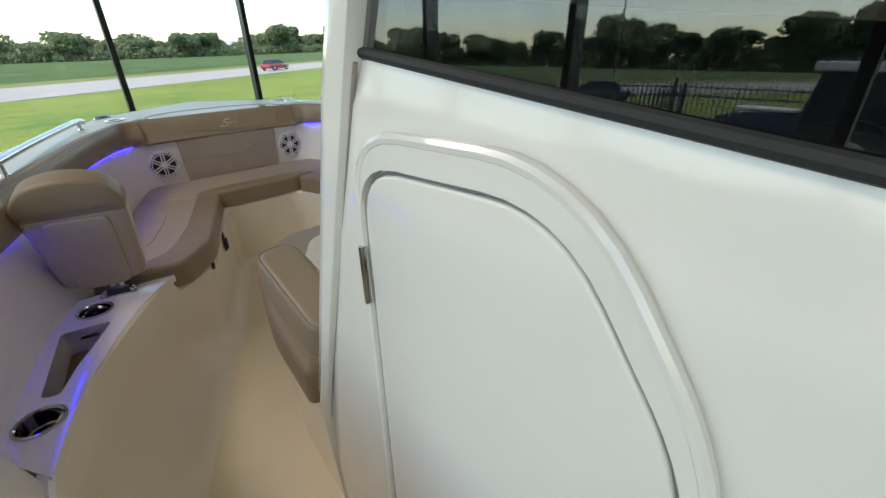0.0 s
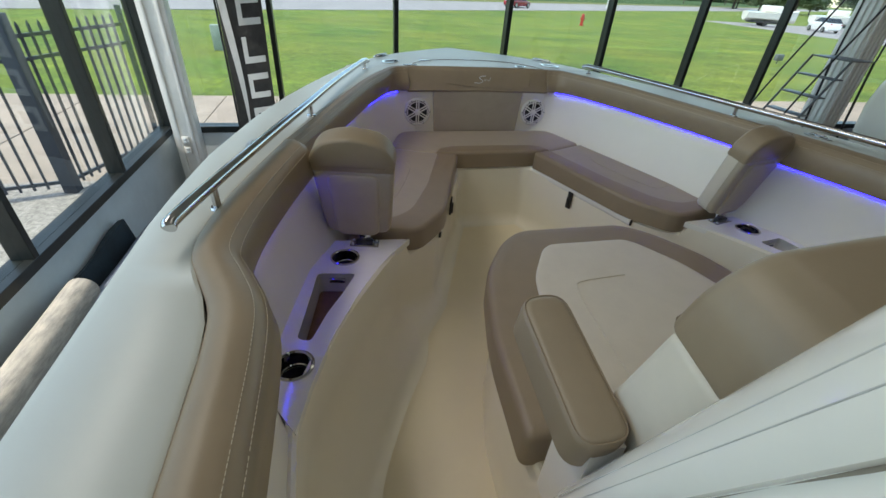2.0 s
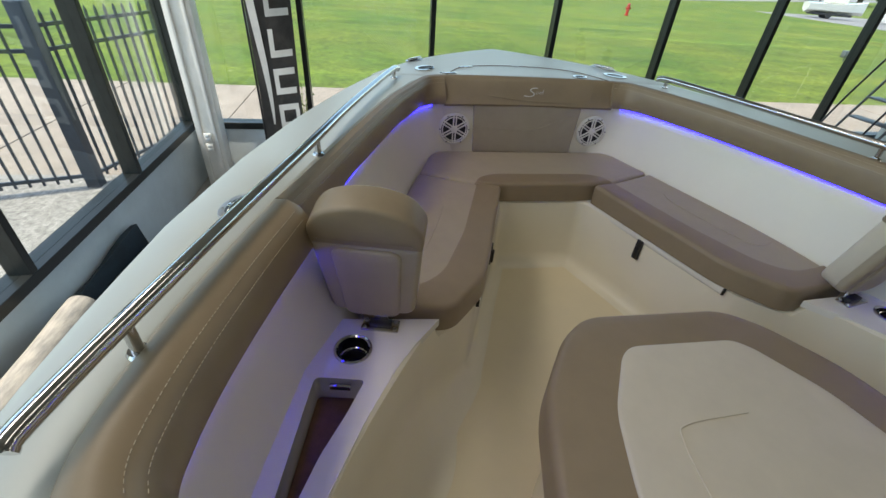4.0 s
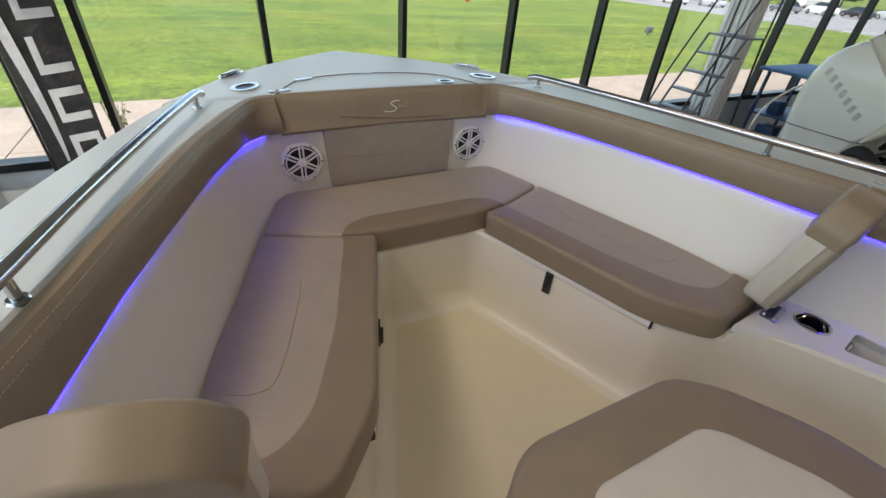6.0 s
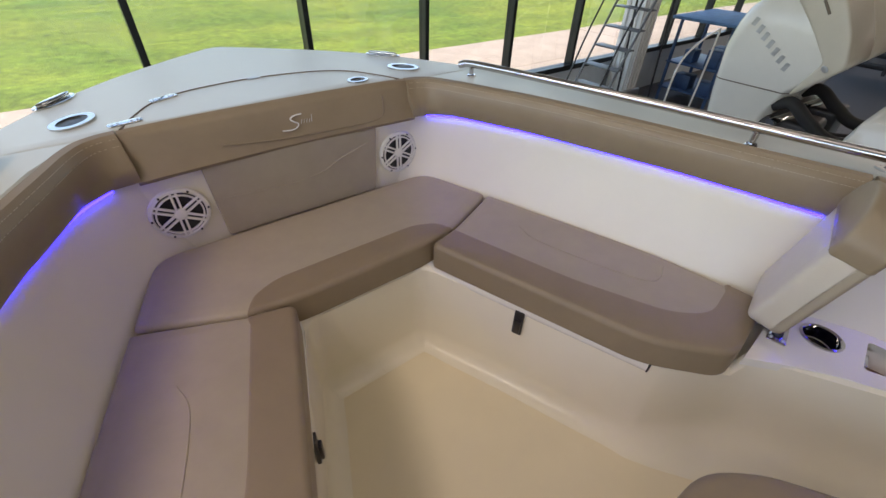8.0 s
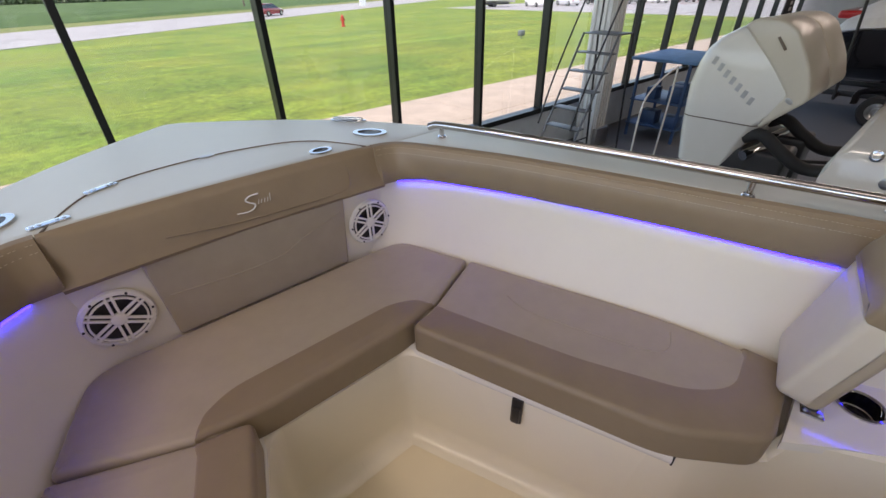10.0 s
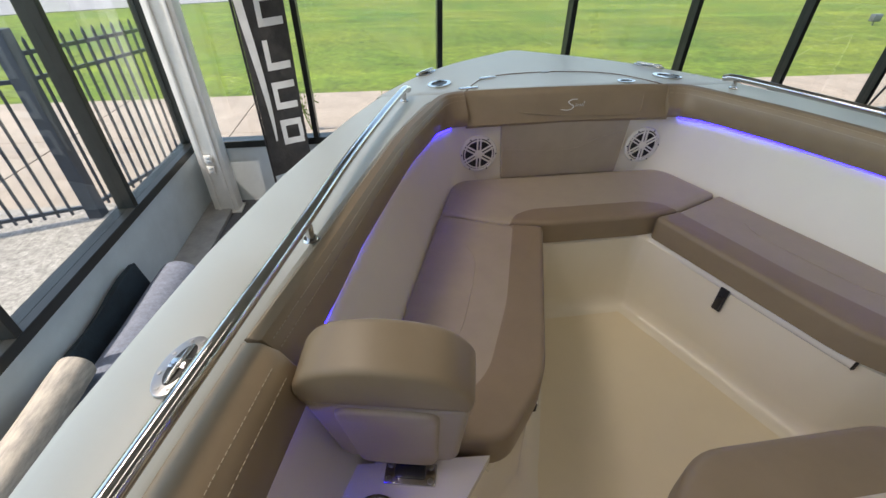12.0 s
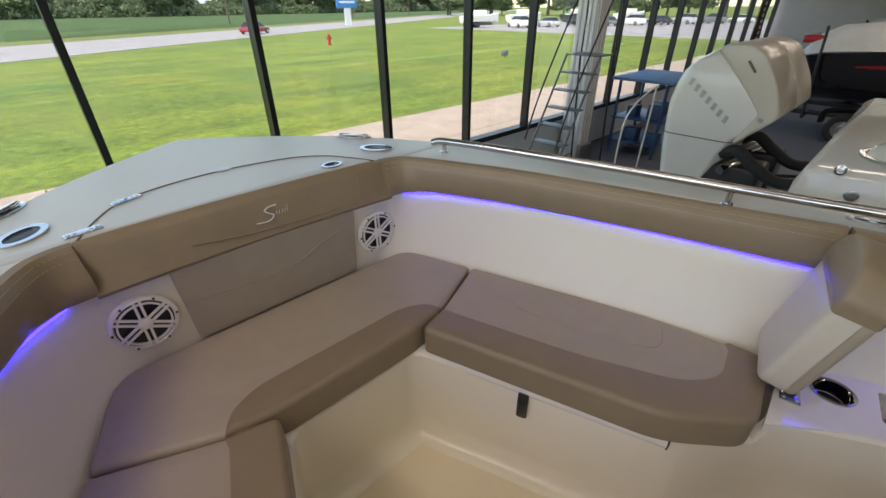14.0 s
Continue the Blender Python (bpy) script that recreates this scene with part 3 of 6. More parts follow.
# side consoles with cup holders and open box
def console_side(s):
    top = 0.585
    prof = [(0.715, -1.424), (0.805, -1.53), (0.875, -1.63), (0.955, -1.78), (1.045, -1.98), (1.10, -2.15), (1.134, -2.30)]
    out = [Vector((s * x, y)) for x, y in prof + [(1.225, -2.16), (1.235, -2.05), (1.205, -1.85), (1.15, -1.58), (1.05, -1.40)]]
    boxy = [(1.098, -1.628), (0.957, -1.650), (1.005, -1.755), (1.062, -1.862), (1.110, -1.985), (1.152, -1.968)]
    hb = [Vector((s * p.x, p.y)) for p in rounded(boxy, 0.018, 4)]
    holes = [disc_loop(s * 0.995, -1.535, 0.052), hb, disc_loop(s * 1.152, -2.077, 0.052)]
    c = part("side_console", holed(out, holes, top, 0.03), GEL, boat, "white moulded side console with cup holders")
    for x, y in ((0.995, -1.535), (1.152, -2.077)):
        part("cup_well", revolve([(0.0445, -0.055), (0.043, -0.058), (0.041, -0.083), (0.0, -0.083)], 24, m=Matrix.Translation((s * x, y, top))), BLACKP, c, "black cup bottom")
        part("cup_holder", revolve([(0.058, 0.0), (0.058, 0.005), (0.052, 0.007), (0.048, 0.003), (0.0475, -0.02), (0.046, -0.04), (0.043, -0.043), (0.0445, -0.05), (0.0445, -0.085), (0.0, -0.087)], 28, m=Matrix.Translation((s * x, y, top))), CHROME, c, "polished steel cup holder")
    # open box below the cut-out: white walls, brown floor
    bm = bmesh.new()
    v0 = [bm.verts.new((p.x, p.y, top - 0.002)) for p in hb]
    v1 = [bm.verts.new((p.x, p.y, top - 0.125)) for p in hb]
    for k in range(len(hb)):
        bm.faces.new((v0[k], v0[(k + 1) % len(hb)], v1[(k + 1) % len(hb)], v1[k]))
    bx = part("storage_box", bm, GEL, c, "white walled open storage box")
    part("box_floor", slab(shrink(hb, 0.001), top - 0.125, top - 0.085, 0.004, 2), WOODY, bx, "brown lined box floor")
    lm = Matrix.Translation((s * 1.028, -1.648, top - 0.026)) @ Matrix.Rotation(s * radians(9), 4, "Z")
    part("box_latch", moved(box(-0.030, 0.030, -0.006, 0.006, -0.009, 0.009, 0.003), lm), CHROME, bx, "small steel latch")
    part("latch_slot", moved(box(-0.022, 0.022, -0.0075, 0.0, -0.004, 0.004, 0.001), lm), BLACKP, bx)


both(console_side)


# ---- bow cushions ----
def cushion(name, outline, border, label, z0=0.516, z1=0.615):
    """A pale cushion with a tan border strip wrapped over its front edge."""
    c = solo(name, slab(outline, z0, z1, 0.022, 6, 0.005), PALE, label, "cushion", group="bow cushions")
    part("border", slab(shrink(border, -0.0018), z0 - 0.001, z1 + 0.0065, 0.020, 6), TAN, c, "tan front border")
    return c


def side_cushion(s):
    front = [(0.262, -0.490, 0.03), (0.512, -1.235, 0.07), (0.668, -1.412, 0.05), (0.975, -1.372, 0.05)]
    o = front + [(0.925, -1.02, 0.2), (0.690, -0.330, 0.02), (0.378, -0.461, 0.01)]
    p = front + [(0.962, -1.248, 0.008), (0.775, -1.278, 0.05), (0.680, -1.205, 0.06), (0.553, -0.930, 0.06), (0.398, -0.458, 0.006)]
    oo = [Vector((s * q.x, q.y)) for q in rounded(o)]
    pp = [Vector((s * q.x, q.y)) for q in rounded(p)]
    c = cushion("seat_cushion", oo, pp, "tan vinyl side seat cushion with paler top panel in the bow")
    # piped line on the panel
    line = smooth_path([(s * 0.615, -0.60, 0.6205), (s * 0.605, -0.70, 0.6205), (s * 0.665, -0.90, 0.6205), (s * 0.735, -1.07, 0.6205), (s * 0.79, -1.10, 0.6205), (s * 0.86, -1.075, 0.6205)], 6)
    part("piping", tube(line, 0.0022, 6), PALE, c)
    edge = [(q.x, q.y, 0.6175) for q in shrink(oo, 0.0195)][:22]
    part("stitching", stitches(edge, 0.006, 0.0035, 0.0008), PALE, c, "pale thread stitching")["kind"] = "stuff"


both(side_cushion)
o = rounded([(-0.375, -0.455, 0.02), (-0.24, -0.475, 0.05), (0.24, -0.475, 0.05), (0.375, -0.455, 0.02), (0.683, -0.32, 0.02), (0.575, 0.0, 0.09), (-0.575, 0.0, 0.09), (-0.683, -0.32, 0.02)])
p = rounded([(-0.395, -0.446, 0.004), (-0.24, -0.475, 0.05), (0.24, -0.475, 0.05), (0.395, -0.446, 0.004), (0.372, -0.385, 0.05), (0.28, -0.338, 0.07), (-0.28, -0.338, 0.07), (-0.372, -0.385, 0.05)])
fc = cushion("seat_cushion", o, p, "wide tan vinyl bow cushion with paler top panel")


# ---- coaming bolsters ----
def drop(y):
    return 0.012 * max(0, -y - 0.5)


def bolster(path, s, label, fat=1.0):
    """Padded bolster swept inside the deck edge along a plan path; s mirrors it."""
    pts = smooth_path([(x, y, 0) for x, y in path], 6)
    pts = [pts[0], pts[0].lerp(pts[1], 0.05), pts[0].lerp(pts[1], 0.3)] + pts[1:-1] + [pts[-1].lerp(pts[-2], 0.3), pts[-1].lerp(pts[-2], 0.05), pts[-1]]
    secs, lines = [], [[], []]
    n = len(pts)
    for i, p in enumerate(pts):
        d = (pts[min(i + 1, n - 1)] - pts[max(i - 1, 0)]).normalized()
        inw = Vector((d.y, -d.x, 0))
        k = min(i, n - 1 - i)
        pad = (0.55, 0.86, 1.0)[min(k, 2)]
        z = DECK_Z - drop(p.y)
        front = max(0.0, min(1.0, (p.y + 0.06) / 0.14))
        db = 0.030 + 0.055 * front + (0.065 if fat > 1 else 0.024 * max(0, min(1, (-p.y - 0.95) / 0.4)))
        w = 0.058 * fat
        prof = [(-0.006, z - 0.04), (-0.002, z - 0.006), (0.012 * pad, z + 0.005 * pad), (0.034 * pad, z + 0.002), (w * 0.92 * pad, z - 0.018), (w * 1.04 * pad, z - 0.045),
                (max(w * 1.02, db + 0.012) * pad, 0.955), ((db + 0.018) * pad, 0.915), ((db + 0.008) * pad, 0.897), (db - 0.012, 0.891), (db - 0.05, 0.895)]
        if fat > 1:
            prof[2:6] = [(0.014 * pad, z + 0.007 * pad), (0.05 * pad, z + 0.010 * pad), (0.084 * pad, z - 0.006), (0.105 * pad, z - 0.036)]
        secs.append([(s * (p.x + inw.x * q), p.y + inw.y * q, h) for q, h in prof])
        if k > 2:
            for j, (q, h) in enumerate((((w * 0.80, z - 0.0085), (w * 0.99, z - 0.0275)) if fat == 1 else ((0.079, z - 0.001), (0.0985, z - 0.023)))):
                lines[j].append((s * (p.x + inw.x * q), p.y + inw.y * q, h))
    b = solo("coaming_bolster", loft(secs), TAN, label, "bolster", group="coaming bolsters")
    for ln in lines:
        part("stitching", stitches(ln, 0.0062, 0.0035, 0.0008), THREAD, b, "pale thread stitching")["kind"] = "stuff"
    return b


FWD = [(0.523, 0.088), (0.575, 0.078), (0.632, 0.045), (0.678, -0.02), (0.725, -0.12), (0.785, -0.25), (0.85, -0.4), (0.985, -0.79), (1.08, -1.08), (1.155, -1.30), (1.183, -1.383)]
AFT = [(1.186, -1.393), (1.25, -1.64), (1.298, -1.86), (1.318, -2.02), (1.312, -2.12), (1.268, -2.22), (1.234, -2.31), (1.224, -2.42), (1.222, -2.6), (1.22, -3.2), (1.215, -4.6)]
for s in (-1, 1):
    bolster(FWD, s, "long tan vinyl coaming bolster with pale double stitching")
    bolster(AFT, s, "tan vinyl aft coaming bolster curving round the walkway", 1.75)


def front_bolster(x0, x1, n=10, corner=0):
    secs = []
    for i in range(n + 1):
        x = x0 + (x1 - x0) * i / n
        k = min(i, n - i)
        pad = (0.72, 0.95, 1.0)[min(k, 2)]
        yb = 0.104 - 0.02 * (x / 0.52) ** 2
        if corner and abs(x) > 0.54:
            yb -= (abs(x) - 0.54) * 0.9
        secs.append([(x, yb + 0.012, DECK_Z - 0.04), (x, yb - 0.002, DECK_Z - 0.006), (x, yb - 0.012, DECK_Z + 0.006 * pad), (x, yb - 0.03, DECK_Z + 0.002 * pad), (x, yb - 0.05 * pad, DECK_Z - 0.02),
                     (x, yb - 0.066 * pad, 0.96), (x, yb - 0.10 * (0.9 + 0.1 * pad), 0.90), (x, yb - 0.092, 0.887), (x, yb - 0.05, 0.885)])
    return loft(secs)


fb = solo("bow_bolster", front_bolster(-0.517, 0.517, 14), TAN, "tan vinyl bow bolster with a small silver emblem", "bolster", group="coaming bolsters")
# bow backrest panel between the speakers
o = rounded([(-0.318, 0.600, 0.012), (0.318, 0.600, 0.012), (0.338, 0.895, 0.01), (-0.338, 0.895, 0.01)])
bp = solo("bow_back_cushion", moved(slab(o, 0.0, 0.018, 0.007, 5), Matrix(((1, 0, 0, 0), (0, 0.0, -1, 0.028), (0, 1, 0.0, 0), (0, 0, 0, 1)))), PALE, "pale tan padded backrest panel on the bow wall", "cushion")


# LED strips
def led(s):
    def tuck(y):
        return max(0.0, min(1.0, (-y - 0.3) / 0.3))
    pts = [(s * (soft(LEDX, y) - 0.001 + 0.004 * tuck(y)), y, 0.887 + 0.004 * tuck(y)) for y in [0.0 - 0.05 * k for k in range(28)]]
    part("led_strip", tube(pts, 0.0038, 6), LED, boat, "glowing blue LED strip")
    pts = [(s * (soft(LEDX, y) - 0.002), y, 0.8875) for y in [-1.41 - 0.05 * k for k in range(14)]]
    part("led_strip", tube(pts, 0.0055, 6), LED, boat, "glowing blue LED strip")


both(led)


# speakers
def speaker(x):
    m = Matrix.Translation((x, 0.028, 0.744)) @ Matrix.Rotation(radians(90), 4, "X") @ Matrix.Diagonal((0.95, 0.95, 1, 1))
    sp = part("speaker", revolve([(0.0, 0.001), (0.098, 0.001), (0.102, 0.006), (0.098, 0.016), (0.088, 0.019), (0.084, 0.014)], 40, m=m), GEL, boat, "white marine loudspeaker with spoked grille")
    part("cone", revolve([(0.084, 0.013), (0.06, 0.004), (0.03, 0.002), (0.0, 0.002)], 32, m=m), BLACKP, sp, "black cone")
    for k in range(6):
        a = radians(60 * k + 30)
        bm = None
        for d in (-0.0085, 0.0085):
            b = box(0.020, 0.090, d - 0.0042, d + 0.0042, 0.012, 0.02, 0.001, 1)
            b.transform(m @ Matrix.Rotation(a, 4, "Z"))
            bm = join(bm, b)
        part("spoke", bm, GEL, sp)
    part("hub", revolve([(0.0, 0.022), (0.016, 0.022), (0.022, 0.018), (0.022, 0.01), (0.0, 0.01)], 20, m=m), GEL, sp, "white hub")
    part("grille_ring", revolve([(0.073, 0.012), (0.073, 0.019), (0.079, 0.019), (0.079, 0.012)], 40, m=m), GEL, sp)
    for k in range(6):
        a = radians(60 * k)
        part("screw", revolve([(0.0, 0.0205), (0.004, 0.0205), (0.004, 0.015)], 8, m=m @ Matrix.Translation((0.0925 * math.cos(a), 0.0925 * math.sin(a), 0))), BLACKP, sp)


speaker(-0.444)
speaker(0.444)


# strap latches under the seats
def latch(s):
    m = Matrix.Translation((s * 0.388, -0.855, 0.44)) @ Matrix.Rotation(s * radians(-69), 4, "Z")
    bm = box(-0.018, 0.018, -0.012, 0.0, -0.055, 0.055, 0.004)
    bm = box(-0.013, 0.013, -0.022, -0.008, -0.045, 0.02, 0.005, bm=bm)
    part("seat_latch", moved(bm, m if s > 0 else Matrix.Translation((s * 0.388, -0.855, 0.44)) @ Matrix.Rotation(radians(69), 4, "Z")), BLACKP, boat, "black rubber seat latch")


both(latch)


# grab rails
def rail(s):
    z = 1.083
    pts = smooth_path([(s * x, y, zz) for x, y, zz in ((0.785, 0.025, z - 0.012), (0.815, -0.05, z), (0.935, -0.45, z), (1.03, -0.8, z), (1.10, -1.09, z), (1.205, -1.5, z), (1.295, -1.87, z), (1.338, -2.07, z), (1.342, -2.10, z - 0.006))], 6)
    r = part("grab_rail", tube(pts, 0.0155, 14), CHROME, boat, "polished stainless grab rail")
    for x, y in ((0.808, -0.03), (1.098, -1.085), (1.30, -1.90)):
        part("rail_post", tube([(s * x, y, 1.0), (s * x, y, z - 0.004)], 0.010, 10), CHROME, r)
        part("post_foot", revolve([(0.0, 0.006), (0.016, 0.006), (0.02, 0.0)], 14, m=Matrix.Translation((s * x, y, DECK_Z - 0.001 - drop(y)))), CHROME, r)


both(rail)


# ---- flip-up backrests on the side consoles ----
def flip_backrest(s):
    turn = Matrix.Rotation(radians(12) * s, 4, "Z")
    m = Matrix.Translation((s * 0.918, -1.365, 0.60)) @ turn @ Matrix.Rotation(radians(12.5), 4, "X")
    b = thing("flip_backrest", "tan and cream vinyl flip-up backrest on a steel hinge", "backrest", "flip-up backrests")
    up = Matrix(((1, 0, 0, 0), (0, 0, 1, 0), (0, 1, 0, 0), (0, 0, 0, 1)))
    body = rounded([(-0.132, 0.045, 0.045), (0.132, 0.045, 0.045), (0.1525, 0.345, 0.004), (0.1525, 0.362, 0.004), (-0.1525, 0.362, 0.004), (-0.1525, 0.345, 0.004)])
    part("lower_pad", moved(pillow(body, -0.045, 0.044, 0.020, 5, 0.003), m @ up), CREAMV, b, "cream front of the lower pad")
    part("rear_cover", moved(slab(body, 0.022, 0.056, 0.018, 5), m @ Matrix.Rotation(math.pi, 4, "Z") @ up), PALE, b, "pale tan rear cover")
    hood = rounded([(-0.153, 0.348, 0.006), (0.153, 0.348, 0.006), (0.160, 0.400, 0.05), (0.118, 0.464, 0.09), (0.04, 0.488, 0.07), (-0.04, 0.488, 0.07), (-0.118, 0.464, 0.09), (-0.160, 0.400, 0.05)], n=7)
    part("head_pad", moved(pillow(hood, -0.057, 0.048, 0.014, 5, 0.006), m @ up), TAN, b, "tan rounded head pad")
    rim = [m @ up @ Vector((p.x, p.y, -0.0505)) for p in shrink(hood, 0.0055)][14:]
    part("welt", tube(rim, 0.0016, 6), SEAM, b, "fine seam round the head pad")
    back = rounded([(-0.086, 0.04, 0.04), (0.086, 0.04, 0.04), (0.098, 0.345, 0.035), (-0.098, 0.345, 0.035)])
    part("back_panel", moved(pillow(back, 0.03, 0.066, 0.010, 4, 0.003), m @ Matrix.Rotation(math.pi, 4, "Z") @ up), PALE, b, "raised panel on the back")
    edge = [m @ up @ Vector((p.x, p.y, 0.0395)) for p in shrink(hood, 0.0075)[14:]]
    part("stitching", stitches(edge, 0.005, 0.003, 0.0008), THREAD, b, "pale thread stitching")["kind"] = "stuff"
    hm = Matrix.Translation((s * 0.91, -1.443, 0.585)) @ turn
    h = part("hinge", moved(box(-0.06, 0.06, -0.026, 0.026, 0.0, 0.008, 0.003), hm), CHROME, b, "polished steel hinge plate")
    part("hinge_bracket", moved(box(-0.036, 0.036, -0.012, 0.016, 0.006, 0.022, 0.004), hm), BLACKP, h)
    part("hinge_arm", moved(box(-0.024, 0.024, -0.006, 0.008, 0.0, 0.085, 0.003), hm @ Matrix.Translation((0, 0.012, 0.008)) @ Matrix.Rotation(radians(-14), 4, "X")), CHROME, h)
    for dx in (-0.048, 0.048):
        for dy in (-0.016, 0.016):
            part("bolt", revolve([(0.0, 0.005), (0.005, 0.005), (0.007, 0.002), (0.007, 0.0)], 10, m=hm @ Matrix.Translation((dx, dy, 0.008))), STEEL, h)


both(flip_backrest)

# ---- forward lounge on the console ----
lo = rounded([(-0.25, -1.505, 0.06), (0.25, -1.505, 0.06), (0.355, -1.59, 0.05), (0.48, -1.78, 0.08), (0.560, -2.11, 0.1), (0.588, -2.455, 0.03), (-0.588, -2.455, 0.03), (-0.560, -2.11, 0.1), (-0.48, -1.78, 0.08), (-0.355, -1.59, 0.05)])
li = rounded([(-0.17, -1.655, 0.05), (0.17, -1.655, 0.05), (0.215, -1.69, 0.04), (0.32, -1.86, 0.05), (0.385, -2.1, 0.1), (0.42, -2.52, 0.02), (-0.42, -2.52, 0.02), (-0.385, -2.1, 0.1), (-0.32, -1.86, 0.05), (-0.215, -1.69, 0.04)])
lounge = thing("lounge_seat", "tan vinyl forward lounge seat on the centre console", "seat")
part("cushion", slab(lo, 0.53, 0.655, 0.03, 6, 0.004), TAN, lounge, "tan border cushion")
part("top_panel", slab(li, 0.62, 0.667, 0.012, 4, 0.003), CREAMV, lounge, "cream centre panel")
part("seat_pedestal", slab(rounded([(-0.22, -1.56, 0.1), (0.22, -1.56, 0.1), (0.44, -1.82, 0.1), (0.53, -2.12, 0.1), (0.56, -2.6, 0.02), (-0.56, -2.6, 0.02), (-0.53, -2.12, 0.1), (-0.44, -1.82, 0.1)]), 0.06, 0.54, 0.02, bottom=False), LINER, lounge, "cream moulded pedestal")
line = smooth_path([(-0.25, -2.45, 0.672), (-0.22, -2.1, 0.672), (-0.20, -1.96, 0.672), (-0.16, -1.92, 0.672), (0.02, -1.905, 0.672)], 6)
part("piping", tube(line, 0.002, 6), CREAMV, lounge)
# backrest
upm = Matrix(((-1, 0, 0, 0), (0, 0, 1, 0), (0, 1, 0, 0), (0, 0, 0, 1)))
bm_m = Matrix.Translation((0, -2.50, 0.66)) @ Matrix.Rotation(radians(13), 4, "X") @ upm
part("backrest_lower", moved(slab(rounded([(-0.50, 0.0, 0.02), (0.50, 0.0, 0.02), (0.472, 0.452, 0.02), (-0.472, 0.452, 0.02)]), -0.10, 0.03, 0.02, 5), bm_m), CREAMV, lounge, "cream lower backrest")
part("backrest_upper", moved(slab(rounded([(-0.474, 0.450, 0.01), (-0.470, 0.545, 0.06), (-0.415, 0.622, 0.08), (-0.20, 0.645, 0.1), (0.20, 0.645, 0.1), (0.415, 0.622, 0.08), (0.470, 0.545, 0.06), (0.474, 0.450, 0.01)]), -0.10, 0.045, 0.03, 6), bm_m), TAN, lounge, "tan upper backrest")
for s in (-1, 1):
    am = Matrix.Translation((s * 0.55, -2.455, 0.885)) @ Matrix.Rotation(radians(12), 4, "X")
    arm = part("armrest", moved(slab(rounded([(-0.057, -0.17, 0.045), (0.057, -0.17, 0.045), (0.057, 0.17, 0.05), (-0.057, 0.17, 0.05)]), -0.05, 0.05, 0.022, 5), am), TAN, lounge, "tan padded armrest")
    wl = [am @ Vector((p.x, p.y, 0.044)) for p in shrink(rounded([(-0.057, -0.17, 0.045), (0.057, -0.17, 0.045), (0.057, 0.17, 0.05), (-0.057, 0.17, 0.05)]), 0.005)]
    part("welt", tube(wl + wl[:1], 0.002, 6), TAN, arm)
    part("arm_post", loft([[(s * x, y, z) for x, y in ((0.50, -2.50), (0.56, -2.50), (0.57, -2.62), (0.50, -2.62))] for z in (0.53, 0.86)]), GEL, lounge, "white armrest post")

# ---- centre console ----
console = thing("centre_console", "white centre console with a side door and smoked side window", "console")


def console_front(z):
    return -2.395 - 0.325 * z


def panel_edge(z):
    """Where the flat side panel meets the rounded front pillar."""
    return -2.40 - 0.371 * max(z, 0.64)


secs = []
for z, w in ((0.06, 0.60), (0.5, 0.612), (0.9, 0.615), (1.2, 0.617), (1.38, 0.615), (1.43, 0.606)):
    g, fall = panel_edge(z), 0.16 * max(0, (z - 0.9) / 0.53)
    ring = [(-w, g - 0.02, z), (-w + 0.002, g + 0.004, z), (-w + 0.018, g + 0.03, z), (-w + 0.06, g + 0.055, z), (-w + 0.14, g + 0.08, z)]
    ring = ring + [(-x, y, q) for x, y, q in ring[::-1]] + [(w, -4.3, z - fall), (-w, -4.3, z - fall)]
    secs.append(ring)
part("body", loft(secs), GEL, console, "white moulded console body")


def yz_plate(outline, x0, x1, r=0.006):
    """Plate on the port side of the console from an outline in (y, z)."""
    return moved(slab([Vector((p.x, p.y)) for p in outline], x0, x1, r, 3), Matrix(((0, 0, -1, 0), (1, 0, 0, 0), (0, 1, 0, 0), (0, 0, 0, 1))))


DOOR = [(-2.925, 0.22, 0.02), (-2.94, 1.315, 0.07), (-3.205, 1.33, 0.07), (-3.325, 1.165, 0.06), (-3.352, 0.8, 0.1), (-3.365, 0.22, 0.02)]
FRAME = [(-2.912, 0.2, 0.02), (-2.928, 1.358, 0.09), (-3.218, 1.370, 0.09), (-3.348, 1.19, 0.08), (-3.382, 0.8, 0.1), (-3.400, 0.2, 0.02)]
door = part("door", yz_plate(rounded(DOOR, 0.05, 6), 0.62, 0.626, 0.004), GEL, console, "white console door")
ho = rounded(FRAME, 0.05, 6)
hi = rounded(DOOR, 0.05, 6)
fr = holed(ho, [shrink(hi, -0.006)], 0.629, 0.02)
part("door_frame", moved(fr, Matrix(((0, 0, -1, 0), (1, 0, 0, 0), (0, 1, 0, 0), (0, 0, 0, 1)))), GEL, console, "raised white door surround")
edge = shrink(ho, 0.004)
part("frame_edge", moved(tube([(p.x, p.y, 0.6245) for p in edge] + [(edge[0].x, edge[0].y, 0.6245)], 0.0068, 8), Matrix(((0, 0, -1, 0), (1, 0, 0, 0), (0, 1, 0, 0), (0, 0, 0, 1)))), GEL, console, "rounded rim of the door surround")
part("gasket", moved(tube([(p.x, p.y, 0.6215) for p in shrink(hi, -0.002)] + [(hi[0].x, hi[0].y, 0.6215)], 0.0015, 6), Matrix(((0, 0, -1, 0), (1, 0, 0, 0), (0, 1, 0, 0), (0, 0, 0, 1)))), GREYR, door, "grey door gasket")
hg = part("hinge", moved(box(-0.006, 0.006, -0.042, 0.042, 0, 0.006, 0.002), Matrix.Translation((-0.626, -2.932, 1.172)) @ Matrix(((0, 0, -1, 0), (1, 0, 0, 0), (0, 1, 0, 0), (0, 0, 0, 1)))), CHROME, door, "polished steel hinge")
